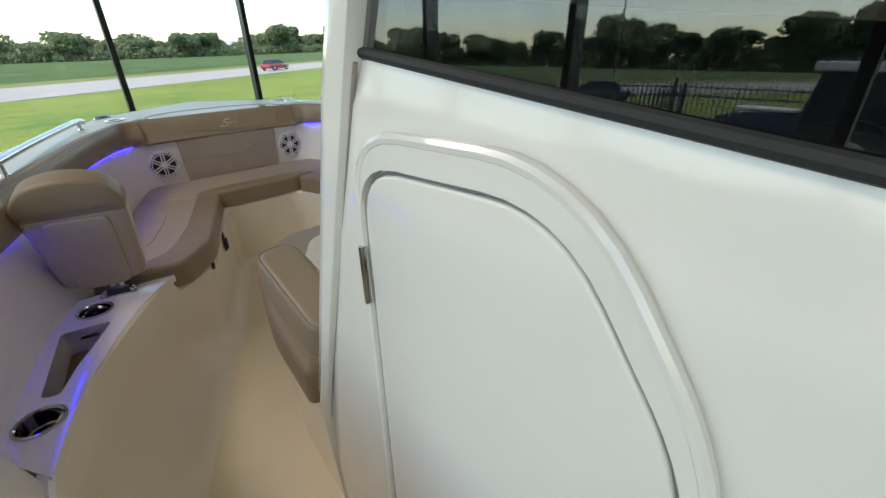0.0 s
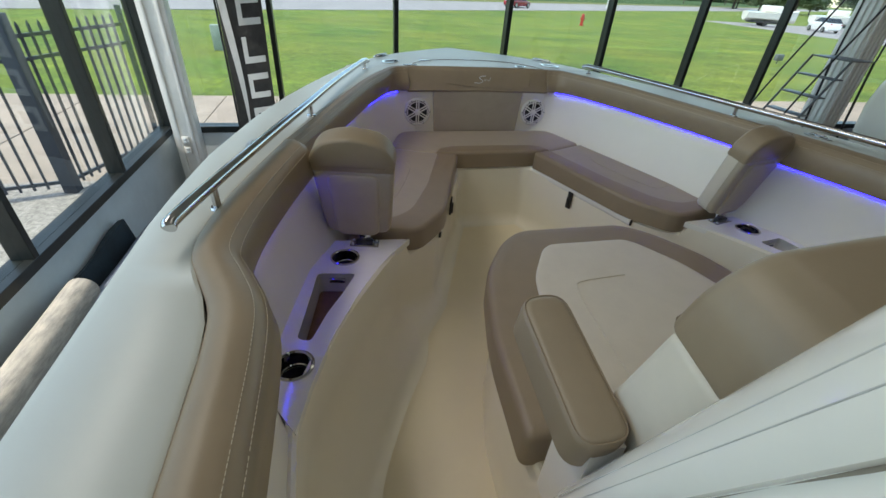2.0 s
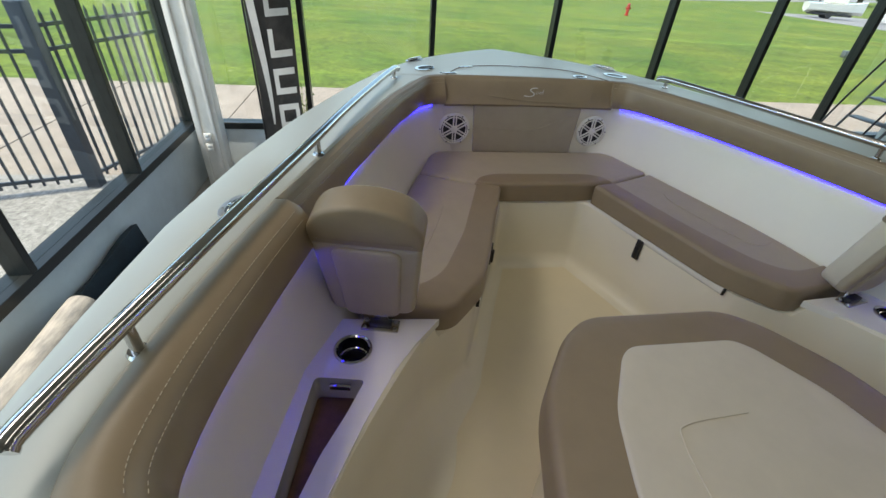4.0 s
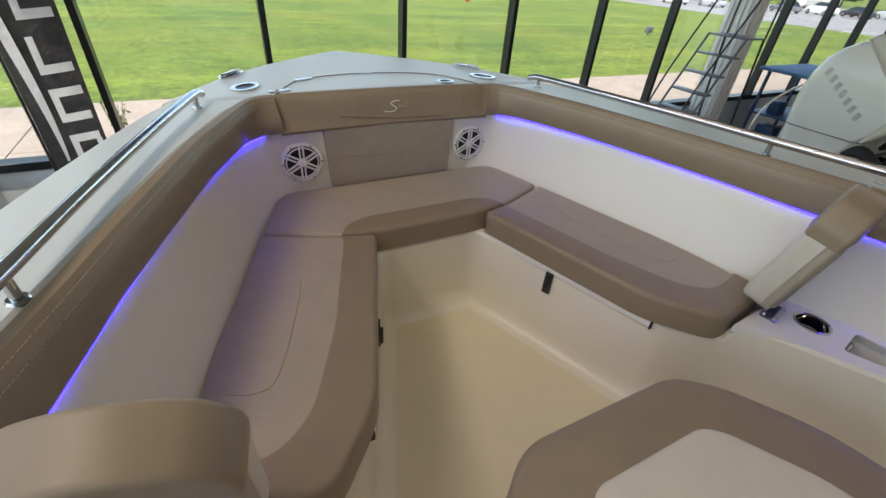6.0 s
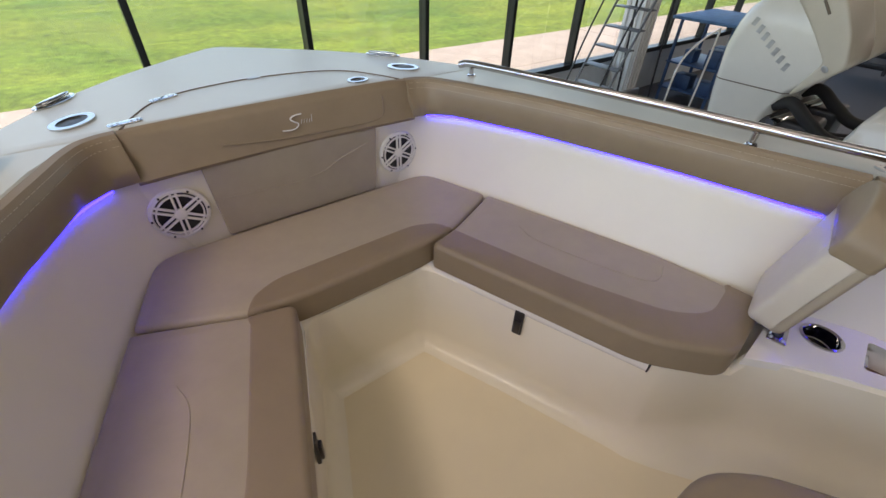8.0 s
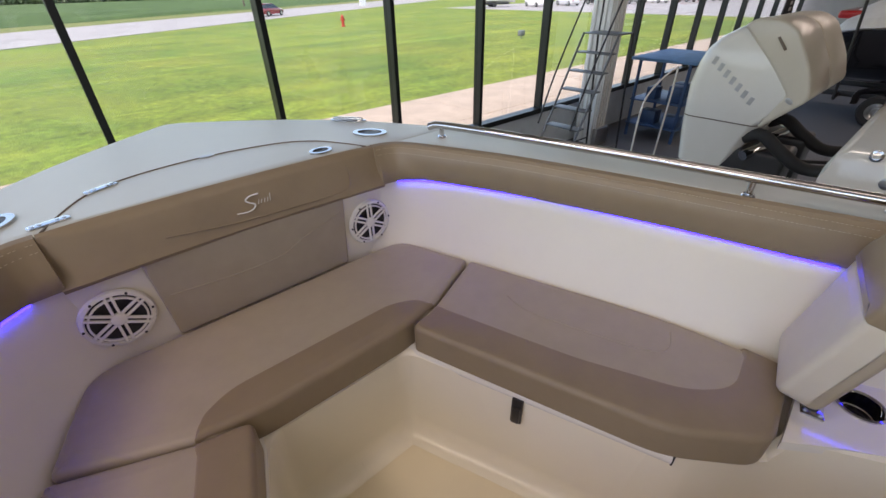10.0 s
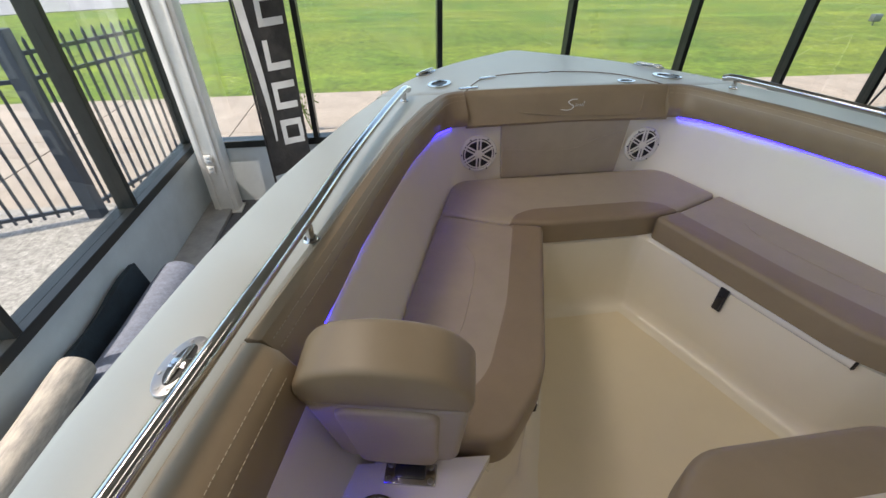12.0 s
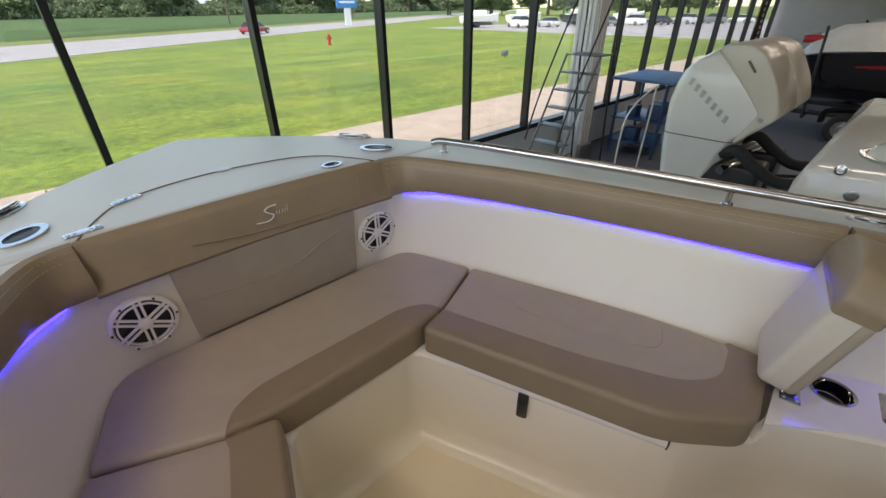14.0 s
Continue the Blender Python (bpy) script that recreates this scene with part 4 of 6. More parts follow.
part("hinge_pin", tube([(-0.633, -2.932, 1.13), (-0.633, -2.932, 1.214)], 0.004, 8), CHROME, hg)
# black plate added over the white body cap so the interior reads dark
part("ledge", loft([[(-0.597, -2.93, 1.431 + h), (0.597, -2.93, 1.431 + h), (0.597, -4.2, 1.285 + h), (-0.597, -4.2, 1.285 + h)] for h in (0.0, 0.004)]), RUBBER, console, "black plate over the console top, added to darken the inside", smooth=False)
# window and pillar
part("side_window", loft([[(-0.606, -2.925, 1.428), (-0.606, -4.2, 1.28), (-0.592, -4.2, 2.1), (-0.592, -3.16, 2.1)], [(-0.600, -2.925, 1.428), (-0.600, -4.2, 1.28), (-0.586, -4.2, 2.1), (-0.586, -3.16, 2.1)]]), TINT, console, "smoked dark side window", smooth=False).visible_shadow = False
part("window_seal", tube([(-0.606, -2.935, 1.434), (-0.610, -3.4, 1.3805), (-0.610, -4.2, 1.288)], 0.006, 8), RUBBER, console, "black window seal")


def post(s):
    secs = []
    for z in (0.10, 0.4, 0.7, 1.0, 1.2, 1.4, 1.5, 1.6, 1.85, 2.15):
        g, x = panel_edge(z), 0.630 - 0.012 * max(0, z - 1.43) / 0.7 - min(0.020, 0.06 * max(0, 0.75 - z))
        k = lerp([(0.1, 0.5), (0.55, 0.75), (1.135, 1.15), (1.4, 1.35), (1.6, 0.98), (2.15, 0.9)], z)
        secs.append([(s * (x - 0.022), g - 0.004, z), (s * (x - 0.006), g + 0.003, z), (s * x, g + 0.018 * k, z), (s * (x - 0.004), g + 0.036 * k, z), (s * (x - 0.018), g + 0.054 * k, z), (s * (x - 0.042), g + 0.070 * k, z),
                     (s * (x - 0.075), g + 0.080 * k, z), (s * (x - 0.13), g + 0.090 * k, z), (s * (x - 0.135), g + 0.05, z), (s * (x - 0.05), g + 0.0, z)])
    part("front_pillar", loft(secs), GEL, console, "white rounded windshield pillar")
    # thin brownish strip: the shade of the pillar joint put in as colour
    part("pillar_shade_strip", tube([(s * 0.613, panel_edge(z) - 0.003, z) for z in (0.62, 0.8, 0.9, 1.2, 1.425)], [0.0005, 0.0015, 0.002, 0.0026, 0.003], 6), JOINT, console, "thin strip beside the pillar with joint shade in its colour")


both(post)
for s in (-1, 1):
    for dx, dy in ((0.0035, 0.034), (0.0165, 0.0525)):
        part("moulded_line", tube([(s * (0.6302 - dx), panel_edge(z) + dy * lerp([(0.75, 0.89), (1.135, 1.15), (1.4, 1.35)], z), z) for z in (0.76, 0.9, 1.0, 1.2, 1.39)], 0.0008, 6), FAINT, console, "fine moulded line")
part("windshield", loft([[(-0.55, -2.9, 1.4), (0.55, -2.9, 1.4), (0.47, -3.13, 2.1), (-0.47, -3.13, 2.1)], [(-0.55, -2.906, 1.4), (0.55, -2.906, 1.4), (0.47, -3.136, 2.1), (-0.47, -3.136, 2.1)]]), TINT, console, "smoked windshield", smooth=False).visible_shadow = False
label = part("window_label", box(-0.6085, -0.6072, -3.066, -3.022, 1.487, 1.506), WHITEP, console, "small white printed label on the glass", smooth=False)
for words, z in (("DESIGN PAT. NO.", 1.4985), ("US D608,000 S", 1.4895)):
    cu = bpy.data.curves.new("lettering", "FONT")
    cu.body, cu.size, cu.extrude = words, 0.0065, 0.0001
    cu.materials.append(BLACKP)
    tx = new("lettering", cu)
    tx.parent = label
    tx.matrix_basis = Matrix.Translation((-0.6087, -3.0235, z)) @ Matrix(((0, 0, -1, 0), (-1, 0, 0, 0), (0, 1, 0, 0), (0, 0, 0, 1)))


# ---- deck fittings ----
def cleat(x, y, turn):
    m = Matrix.Translation((x, y, DECK_Z + 0.001)) @ Matrix.Rotation(turn, 4, "Z")
    c = part("deck_cleat", moved(slab(disc_loop(0, 0, 0.09, 28, 0.034), 0.0, 0.004, 0.002), m), CHROME, boat, "polished pop-up cleat")
    part("cleat_bar", moved(slab(disc_loop(0, 0, 0.075, 24, 0.011), 0.004, 0.016, 0.005), m), CHROME, c)
    for dy in (-0.022, 0.022):
        part("cleat_slot", moved(slab(disc_loop(0, dy, 0.05, 18, 0.006), 0.003, 0.005, 0.001), m), BLACKP, c)


def ring_fitting(x, y, turn, r=0.075, ry=0.05):
    m = Matrix.Translation((x, y, DECK_Z + 0.001)) @ Matrix.Rotation(turn, 4, "Z")
    f = part("rod_holder", moved(holed(disc_loop(0, 0, r, 32, ry), [disc_loop(0, 0, r * 0.72, 32, ry * 0.66)], 0.006, 0.006), m), CHROME, boat, "polished oval deck fitting")
    part("bore", moved(slab(disc_loop(0, 0, r * 0.72, 32, ry * 0.66), 0.0005, 0.0015, 0.0003), m), BLACKP, f, "dark bore")


for s in (-1, 1):
    cleat(s * 0.655, 0.475, s * radians(-52))
    ring_fitting(s * 0.615, 0.225, s * radians(-50))
    # big popup cleat on the side deck under the rail
    cm = Matrix.Translation((s * 1.268, -1.430, DECK_Z - 0.010)) @ Matrix.Rotation(radians(90 + 13 * s), 4, "Z")
    c = part("side_cleat", moved(slab(disc_loop(0, 0, 0.062, 36, 0.033), 0.0, 0.005, 0.002), cm), STEEL, boat, "satin steel oval pop-up cleat")
    part("cleat_well", moved(slab(disc_loop(0, 0, 0.042, 28, 0.017), 0.0045, 0.0058, 0.0006), cm), BLACKP, c, "dark oval recess")
    part("cleat_bar", moved(tube([(-0.040, 0, 0.006), (-0.024, 0, 0.0075), (0.024, 0, 0.0075), (0.040, 0, 0.006)], [0.003, 0.0048, 0.0048, 0.003], 10), cm), CHROME, c)
    part("cleat_post", moved(box(-0.010, 0.010, -0.017, 0.017, 0.004, 0.0085, 0.002), cm), CHROME, c)
    for k in range(8):
        a = 2 * math.pi * (k + 0.5) / 8
        part("screw", revolve([(0.0, 0.0012), (0.0035, 0.0012), (0.0035, 0.0)], 8, m=cm @ Matrix.Translation((0.052 * math.cos(a), 0.025 * math.sin(a), 0.005))), STEEL, c)
ring_fitting(0.345, 0.155, 0.0, 0.045, 0.034)
# anchor hatch groove and its hinges
groove = smooth_path([(-0.505, 0.085, DECK_Z), (-0.455, 0.19, DECK_Z), (-0.38, 0.30, DECK_Z), (-0.25, 0.375, DECK_Z), (0.0, 0.41, DECK_Z), (0.25, 0.375, DECK_Z), (0.38, 0.30, DECK_Z), (0.455, 0.19, DECK_Z), (0.505, 0.085, DECK_Z)], 6)
part("hatch_groove", tube(groove, 0.0035, 6), SEAM, boat, "dark anchor hatch joint")
part("hatch_pull", moved(slab(disc_loop(0, 0, 0.028, 20, 0.016), 0.0, 0.004, 0.001), Matrix.Translation((0, 0.41, DECK_Z))), STEEL, boat, "small hatch pull")


def deck_hinge(x, y, turn):
    m = Matrix.Translation((x, y, DECK_Z)) @ Matrix.Rotation(turn, 4, "Z")
    h = part("hatch_hinge", moved(slab(rounded([(-0.05, -0.016), (0.05, -0.016), (0.05, 0.016), (-0.05, 0.016)], 0.012), 0.0, 0.005, 0.002), m), CHROME, boat, "polished hatch hinge")
    for k in (-0.036, -0.02, 0.02, 0.036):
        part("screw", revolve([(0.0, 0.0015), (0.005, 0.0015), (0.005, 0.0)], 10, m=m @ Matrix.Translation((k, 0, 0.005))), STEEL, h)


deck_hinge(-0.485, 0.135, radians(12))
deck_hinge(-0.345, 0.325, radians(25))
WHITEM = material("silver_thread", (0.66, 0.65, 0.62), 0.4, vary=0.03)
# emblem and piping on the bow bolster
em = bmesh.new()
for pts in ([(-0.022, 0.990), (-0.05, 0.989), (-0.068, 0.980), (-0.058, 0.970), (-0.044, 0.962), (-0.052, 0.951), (-0.075, 0.946), (-0.108, 0.949)],):
    tube(smooth_path([(x + 0.068, 0.0275 + (0.96 - z) * -0.5, z) for x, z in pts], 5), 0.0028, 6, em, flat=0.6)
for k, (x, h) in enumerate(((0.036, 0.013), (0.046, 0.012), (0.057, 0.013), (0.067, 0.012), (0.077, 0.024))):
    tube([(x, 0.0315, 0.958), (x + 0.006, 0.0315 + h * 0.35, 0.958 + h)], 0.0017, 6, em, flat=0.6)
part("emblem", em, WHITEM, fb, "small silver script emblem shape")
ptr = [(-0.25, 0.02, 0.945), (-0.05, 0.012, 0.925), (0.2, 0.006, 0.917), (0.34, 0.006, 0.918), (0.375, 0.012, 0.935), (0.385, 0.03, 0.985), (0.385, 0.05, 1.015)]
part("piping", tube(smooth_path(ptr, 6), 0.0022, 6), TAN, fb)
part("piping", tube(smooth_path([(-0.30, 0.0095, 0.76), (-0.1, 0.0095, 0.745), (0.06, 0.0095, 0.75), (0.16, 0.0095, 0.79), (0.31, 0.0095, 0.835)], 6), 0.0022, 6), PALE, bp)
# sealing strip on the hull side under the starboard rail and small hatch lip
for s in (-1, 1):
    a, b = Vector((0.262, -0.466, 0)), Vector((0.541, -1.252, 0))
    d = (b - a).normalized()
    inw = Vector((d.y, -d.x, 0))
    secs = []
    for k in range(13):
        p = a.lerp(b, k / 12)
        secs.append([(s * (p.x + inw.x * q), p.y + inw.y * q, h) for q, h in ((-0.02, 0.514), (0.006, 0.514), (0.014, 0.510), (0.017, 0.502), (0.015, 0.488), (0.008, 0.479), (0.002, 0.474), (-0.02, 0.474))])
    part("hatch_lip", loft(secs), GEL, boat, "white moulded lid edge under the seat")
    part("lid_gap", box(s * 0.531, s * 0.543, -1.260, -1.255, 0.478, 0.511), RUBBER, boat, "dark gap beside the lid")

# ---- columns, banner, outlets ----
col = thing("column", "white painted steel column with electrical outlets in the window corner", "column")
part("shaft", box(-3.27, -2.96, 3.36, 3.56, GROUND, CEIL, 0.012), COLM, col)
for x in (-3.2, -3.03):
    part("rib", box(x - 0.02, x + 0.02, 3.335, 3.36, GROUND + 0.05, CEIL, 0.006), COLM, col)
part("foot_plate", box(-3.30, -2.93, 3.33, 3.58, GROUND, GROUND + 0.03, 0.006), COLM, col)
for z in (-0.70, -0.56):
    o = part("outlet", box(-3.17, -3.08, 3.315, 3.336, z - 0.055, z + 0.055, 0.005), COLM, col, "grey outlet plate")
    for dz in (-0.022, 0.022):
        part("socket", box(-3.147, -3.103, 3.309, 3.316, z + dz - 0.014, z + dz + 0.014, 0.003), SILLM, o)
col2 = thing("column", "white fluted steel column beside the rolling ladder", "column")
part("shaft", box(7.78, 8.17, 3.15, 3.6, GROUND, CEIL, 0.015), COLM, col2)
for k in range(4):
    part("rib", box(7.795 + k * 0.098, 7.85 + k * 0.098, 3.115, 3.15, GROUND + 0.05, CEIL, 0.01), COLM, col2)
for k in range(4):
    part("rib", box(7.75, 7.78, 3.18 + k * 0.105, 3.24 + k * 0.105, GROUND + 0.05, CEIL, 0.01), COLM, col2)

part("steel_flange", box(8.172, 8.40, 3.28, 3.62, GROUND, CEIL, 0.01), BRONZE, col2, "dark steel flange")
part("anchor_plate", box(7.74, 8.2, 3.05, 3.15, GROUND, GROUND + 0.35, 0.01), STEEL, col2, "bolted steel foot")

BANNER = material("charcoal_banner_cloth", (0.045, 0.042, 0.04), 0.75, vary=0.2, scale=5, bump=0.25, bump_scale=25)


def feather_banner(x0, x1, y, z0, z1, label, bars, swoosh=True):
    b = thing("feather_banner", label, "banner")
    n = 24

    def wave(u, v):
        return y + 0.03 * math.sin(v * 9 + u * 3) * (0.3 + u) + 0.05 * u

    secs = []
    for i in range(n + 1):
        v = i / n
        z = z0 + (z1 - z0) * v
        row = [(x0 + (x1 - x0) * u + 0.02 * v, wave(u, v), z + 0.10 * u * (1 - v)) for u in [k / 8 for k in range(9)]]
        secs.append(row + [(a, c + 0.004, d) for a, c, d in row[::-1]])
    part("cloth", loft(secs), BANNER, b)
    part("pole", tube([(x0 - 0.012, y + 0.01, GROUND), (x0 - 0.012, y + 0.01, z1 + 0.1)], 0.014, 8), BLACKP, b)

    def spot(u, v, d=0.014):
        return Vector((x0 + (x1 - x0) * u + 0.02 * v, wave(u, v) - d, z0 + (z1 - z0) * v + 0.10 * u * (1 - v)))
    if swoosh:
        m = bmesh.new()
        prev = None
        for i in range(41):
            v = 0.12 + 0.8 * i / 40
            c = 0.16 + 0.10 * math.sin(v * 6.0 + 0.4)
            w = 0.075 * math.sin(math.pi * min(1, i / 40 + 0.05)) + 0.01
            pr = [m.verts.new(spot(c - w, v)), m.verts.new(spot(c + w, v))]
            if prev:
                m.faces.new((prev[0], prev[1], pr[1], pr[0]))
            prev = pr
        part("swoosh", m, WHITEP, b, "white painted stripe")
    for u0, u1, v0, v1 in bars:
        m = bmesh.new()
        k = 6
        lo = [m.verts.new(spot(u0 + (u1 - u0) * i / k, v0)) for i in range(k + 1)]
        hi = [m.verts.new(spot(u0 + (u1 - u0) * i / k, v1)) for i in range(k + 1)]
        for i in range(k):
            m.faces.new((lo[i], lo[i + 1], hi[i + 1], hi[i]))
        part("letter_bar", m, WHITEP, b, "white bar of lettering")
    return b


bars = []
v = 0.10
for k in range(6):
    h = 0.085
    # each sideways letter drawn as a plain outline of bars
    bars += [(0.42, 0.53, v, v + h), (0.53, 0.93, v, v + 0.021)]
    if k != 2:
        bars += [(0.53, 0.93, v + h - 0.021, v + h)]
    if k in (0, 4):
        bars += [(0.84, 0.94, v + 0.021, v + h - 0.021)]
    v += h + 0.035
feather_banner(-2.38, -1.88, 3.35, -0.85, 2.9, "charcoal feather banner with white stripe and lettering bars", bars)
feather_banner(17.6, 18.9, 2.9, -0.7, 2.8, "dark feather banner with white script bars far along the windows", [(0.35, 0.6, 0.3 + 0.05 * k, 0.33 + 0.05 * k) for k in range(8)], False)

# ---- rolls of carpet by the side wall ----
ROLLG = material("grey_blue_carpet_back", (0.16, 0.185, 0.24), 0.95, vary=0.12, scale=30, bump=0.6, bump_scale=250)
ROLLC = material("cream_patterned_rug", (0.50, 0.46, 0.40), 0.95, color2=(0.24, 0.235, 0.22), scale=20, stretch=(1.6, 0.35, 1.6), bump=0.6, bump_scale=250)
TEAL = material("dark_teal_cloth", (0.012, 0.025, 0.035), 0.8, vary=0.2, bump=0.3, bump_scale=60)


def carpet_roll(name, a, b, r, mat, label):
    a, b = Vector(a), Vector(b)
    roll = thing(name, label, "carpet")
    part("rolled_carpet", tube([a + (b - a) * k / 14 for k in range(15)], [r * (1 + 0.02 * math.sin(k * 1.7)) for k in range(15)], 24), mat, roll)
    d = (b - a).normalized()
    side = d.orthogonal().normalized()
    up = d.cross(side)
    sp = [a - d * 0.004 + (side * math.cos(t * 0.5) + up * math.sin(t * 0.5)) * r * (0.15 + 0.8 * t / 50) for t in range(51)]
    part("spiral_edge", tube(sp, r * 0.03, 5), mat, roll)
    return roll


carpet_roll("carpet_roll", (-3.02, 1.62, GROUND + 0.27), (-3.10, -2.2, GROUND + 0.27), 0.20, ROLLG, "grey-blue rolled carpet lying along the side wall")
carpet_roll("rug_roll", (-3.14, 0.26, GROUND + 0.585), (-3.06, -2.0, GROUND + 0.585), 0.115, ROLLC, "cream patterned rolled rug lying on the grey carpet roll")
secs = []
for i in range(13):
    y = 1.5 - i * 0.2
    w = 0.02 * math.sin(i * 1.3)
    secs.append([(-3.37, y, GROUND + 0.07), (-3.36, y, -0.80 + w - i * 0.008), (-3.30 + w, y, -0.78 + w - i * 0.008), (-3.24 + w, y, GROUND + 0.25), (-3.24, y, GROUND + 0.07)])
solo("dark_cloth", loft(secs), TEAL, "dark teal folded cloth tucked between carpet roll and wall", "cloth")

# ---- metal fence outside ----
FENCE = material("dark_blue_fence_paint", (0.018, 0.028, 0.045), 0.45, vary=0.15, scale=8)


def fence(points, label, posts):
    f = thing("fence", label, "fence")
    top = 0.80
    for (ax, ay), (bx, by) in zip(points, points[1:]):
        L = math.hypot(bx - ax, by - ay)
        n = int(L / 0.145)
        ang = math.atan2(by - ay, bx - ax)
        for z in (GROUND + 0.14, top - 0.42, top - 0.16):
            part("rail", moved(box(0, L, -0.018, 0.018, z - 0.022, z + 0.022), Matrix.Translation((ax, ay, 0)) @ Matrix.Rotation(ang, 4, "Z")), FENCE, f, smooth=False)
        me = None
        for k in range(1, n):
            x, y = ax + (bx - ax) * k / n, ay + (by - ay) * k / n
            if me is None:
                b = bmesh.new()
                sec = [[(sx * 0.0135 * w, sy * 0.0135 * w, z) for sx, sy in ((-1, -1), (1, -1), (1, 1), (-1, 1))] for z, w in ((GROUND + 0.06, 1), (top - 0.05, 1), (top, 0.15))]
                ob = part("picket", loft(sec), FENCE, f, smooth=False)
                me = ob.data
            else:
                ob = new("picket", me)
                ob.parent = f
            ob.matrix_basis = Matrix.Translation((x, y, 0)) @ Matrix.Rotation(ang, 4, "Z")
    for x, y, w in posts:
        part("post", box(x - w, x + w, y - w, y + w, GROUND - 0.1, top + 0.1, 0.008), FENCE, f)
    return f


fence([(-4.28, 5.35), (-4.83, 3.62)], "dark blue metal picket fence panel beside the showroom", [(-4.27, 5.40, 0.035), (-4.85, 3.56, 0.085)])
fence([(-12.4, 6.2), (-15.6, 2.4), (-16.0, -3.5)], "dark metal picket fence at the far edge of the gravel yard", [(-12.4, 6.2, 0.05), (-15.6, 2.4, 0.05), (-16.0, -3.5, 0.05)])
fence([(-4.95, 3.52), (-8.2, 2.45), (-12.5, 1.0)], "dark blue metal picket fence running across the gravel yard", [(-8.2, 2.45, 0.05), (-12.5, 1.0, 0.05)])

# ---- things seen over the starboard side ----
ALU = material("grey_painted_steel", (0.16, 0.17, 0.175), 0.45, 0.3, vary=0.08)
lad = thing("rolling_ladder", "grey and black rolling step ladder beside the window column", "ladder")
lad.matrix_basis = Matrix.Translation((-0.10, -0.03, 0.03))
y0, y1 = 2.35, 2.98
for y in (y0, y1):
    part("side_rail", tube([(5.42, y, GROUND - 0.03), (6.66, y, 0.86)], 0.018, 8), ALU, lad)
    part("rear_leg", tube([(7.35, y, GROUND - 0.03), (7.1, y, 0.86)], 0.018, 8), BLACKP, lad)
    part("hand_rail", tube(smooth_path([(5.65, y, -0.45), (6.0, y, 0.35), (6.7, y, 1.55), (6.85, y, 1.75), (7.1, y, 1.75), (7.12, y, 0.86)], 4), 0.014, 8), BLACKP, lad)
    part("cross_brace", tube([(5.8, y, GROUND + 0.35), (7.33, y, GROUND + 0.3)], 0.012, 6), BLACKP, lad)
for k in range(8):
    f = (k + 1) / 8
    x, z = 5.42 + 1.24 * f, GROUND + 0.05 + (0.86 - GROUND - 0.05) * f
    part("step", box(x - 0.02, x + (0.18 if k < 7 else 0.46), y0, y1, z - 0.02, z, 0.004), ALU, lad)
part("guard_loop", tube(smooth_path([(7.0, 1.9, GROUND - 0.03), (7.0, 1.9, -0.35), (7.25, 1.9, 0.02), (7.95, 1.9, 0.25), (8.1, 1.9, 0.1), (8.0, 1.9, GROUND - 0.03)], 5), 0.017, 8), GEL, lad, "white tube guard")

BLUE = material("blue_cover_cloth", (0.10, 0.24, 0.42), 0.6, vary=0.12, scale=8, bump=0.3, bump_scale=30)
BLUEM = material("blue_painted_metal", (0.03, 0.075, 0.17), 0.45, vary=0.12)
wb = thing("workbench", "tall blue workbench with a light blue covered top", "table")
wb.matrix_basis = Matrix.Translation((0.0, 0.38, 0))
part("top", box(8.85, 10.6, 1.5, 2.8, 0.22, 0.28, 0.02), BLUE, wb, "light blue covered top")
for x in (9.0, 10.2):
    for y in (1.65, 2.65):
        part("leg", tube([(x, y, GROUND), (x, y, 0.23)], 0.035, 8), BLUEM, wb)
for z in (-0.55, -1.05):
    part("shelf", box(8.95, 10.25, 1.6, 2.7, z - 0.03, z, 0.01), BLUEM, wb)
for k, (x, y, z, w) in enumerate(((9.15, 1.8, -1.05, 0.3), (9.2, 2.3, -1.05, 0.34), (9.2, 1.85, -0.55, 0.26), (9.25, 2.35, -0.55, 0.2), (9.8, 2.0, -0.55, 0.3))):
    part("crate", box(x - 0.13, x + 0.17, y - w / 2, y + w / 2, z, z + 0.24 + 0.04 * (k % 3), 0.015), BLUEM, wb, "blue tool crate")

# outboard engines on the neighbouring boat
COWL = material("white_engine_cowl", (0.76, 0.73, 0.66), 0.22, vary=0.015, scale=3, coat=0.3)
COWLB = material("beige_engine_shroud", (0.60, 0.54, 0.44), 0.3, vary=0.02, scale=3, coat=0.2)


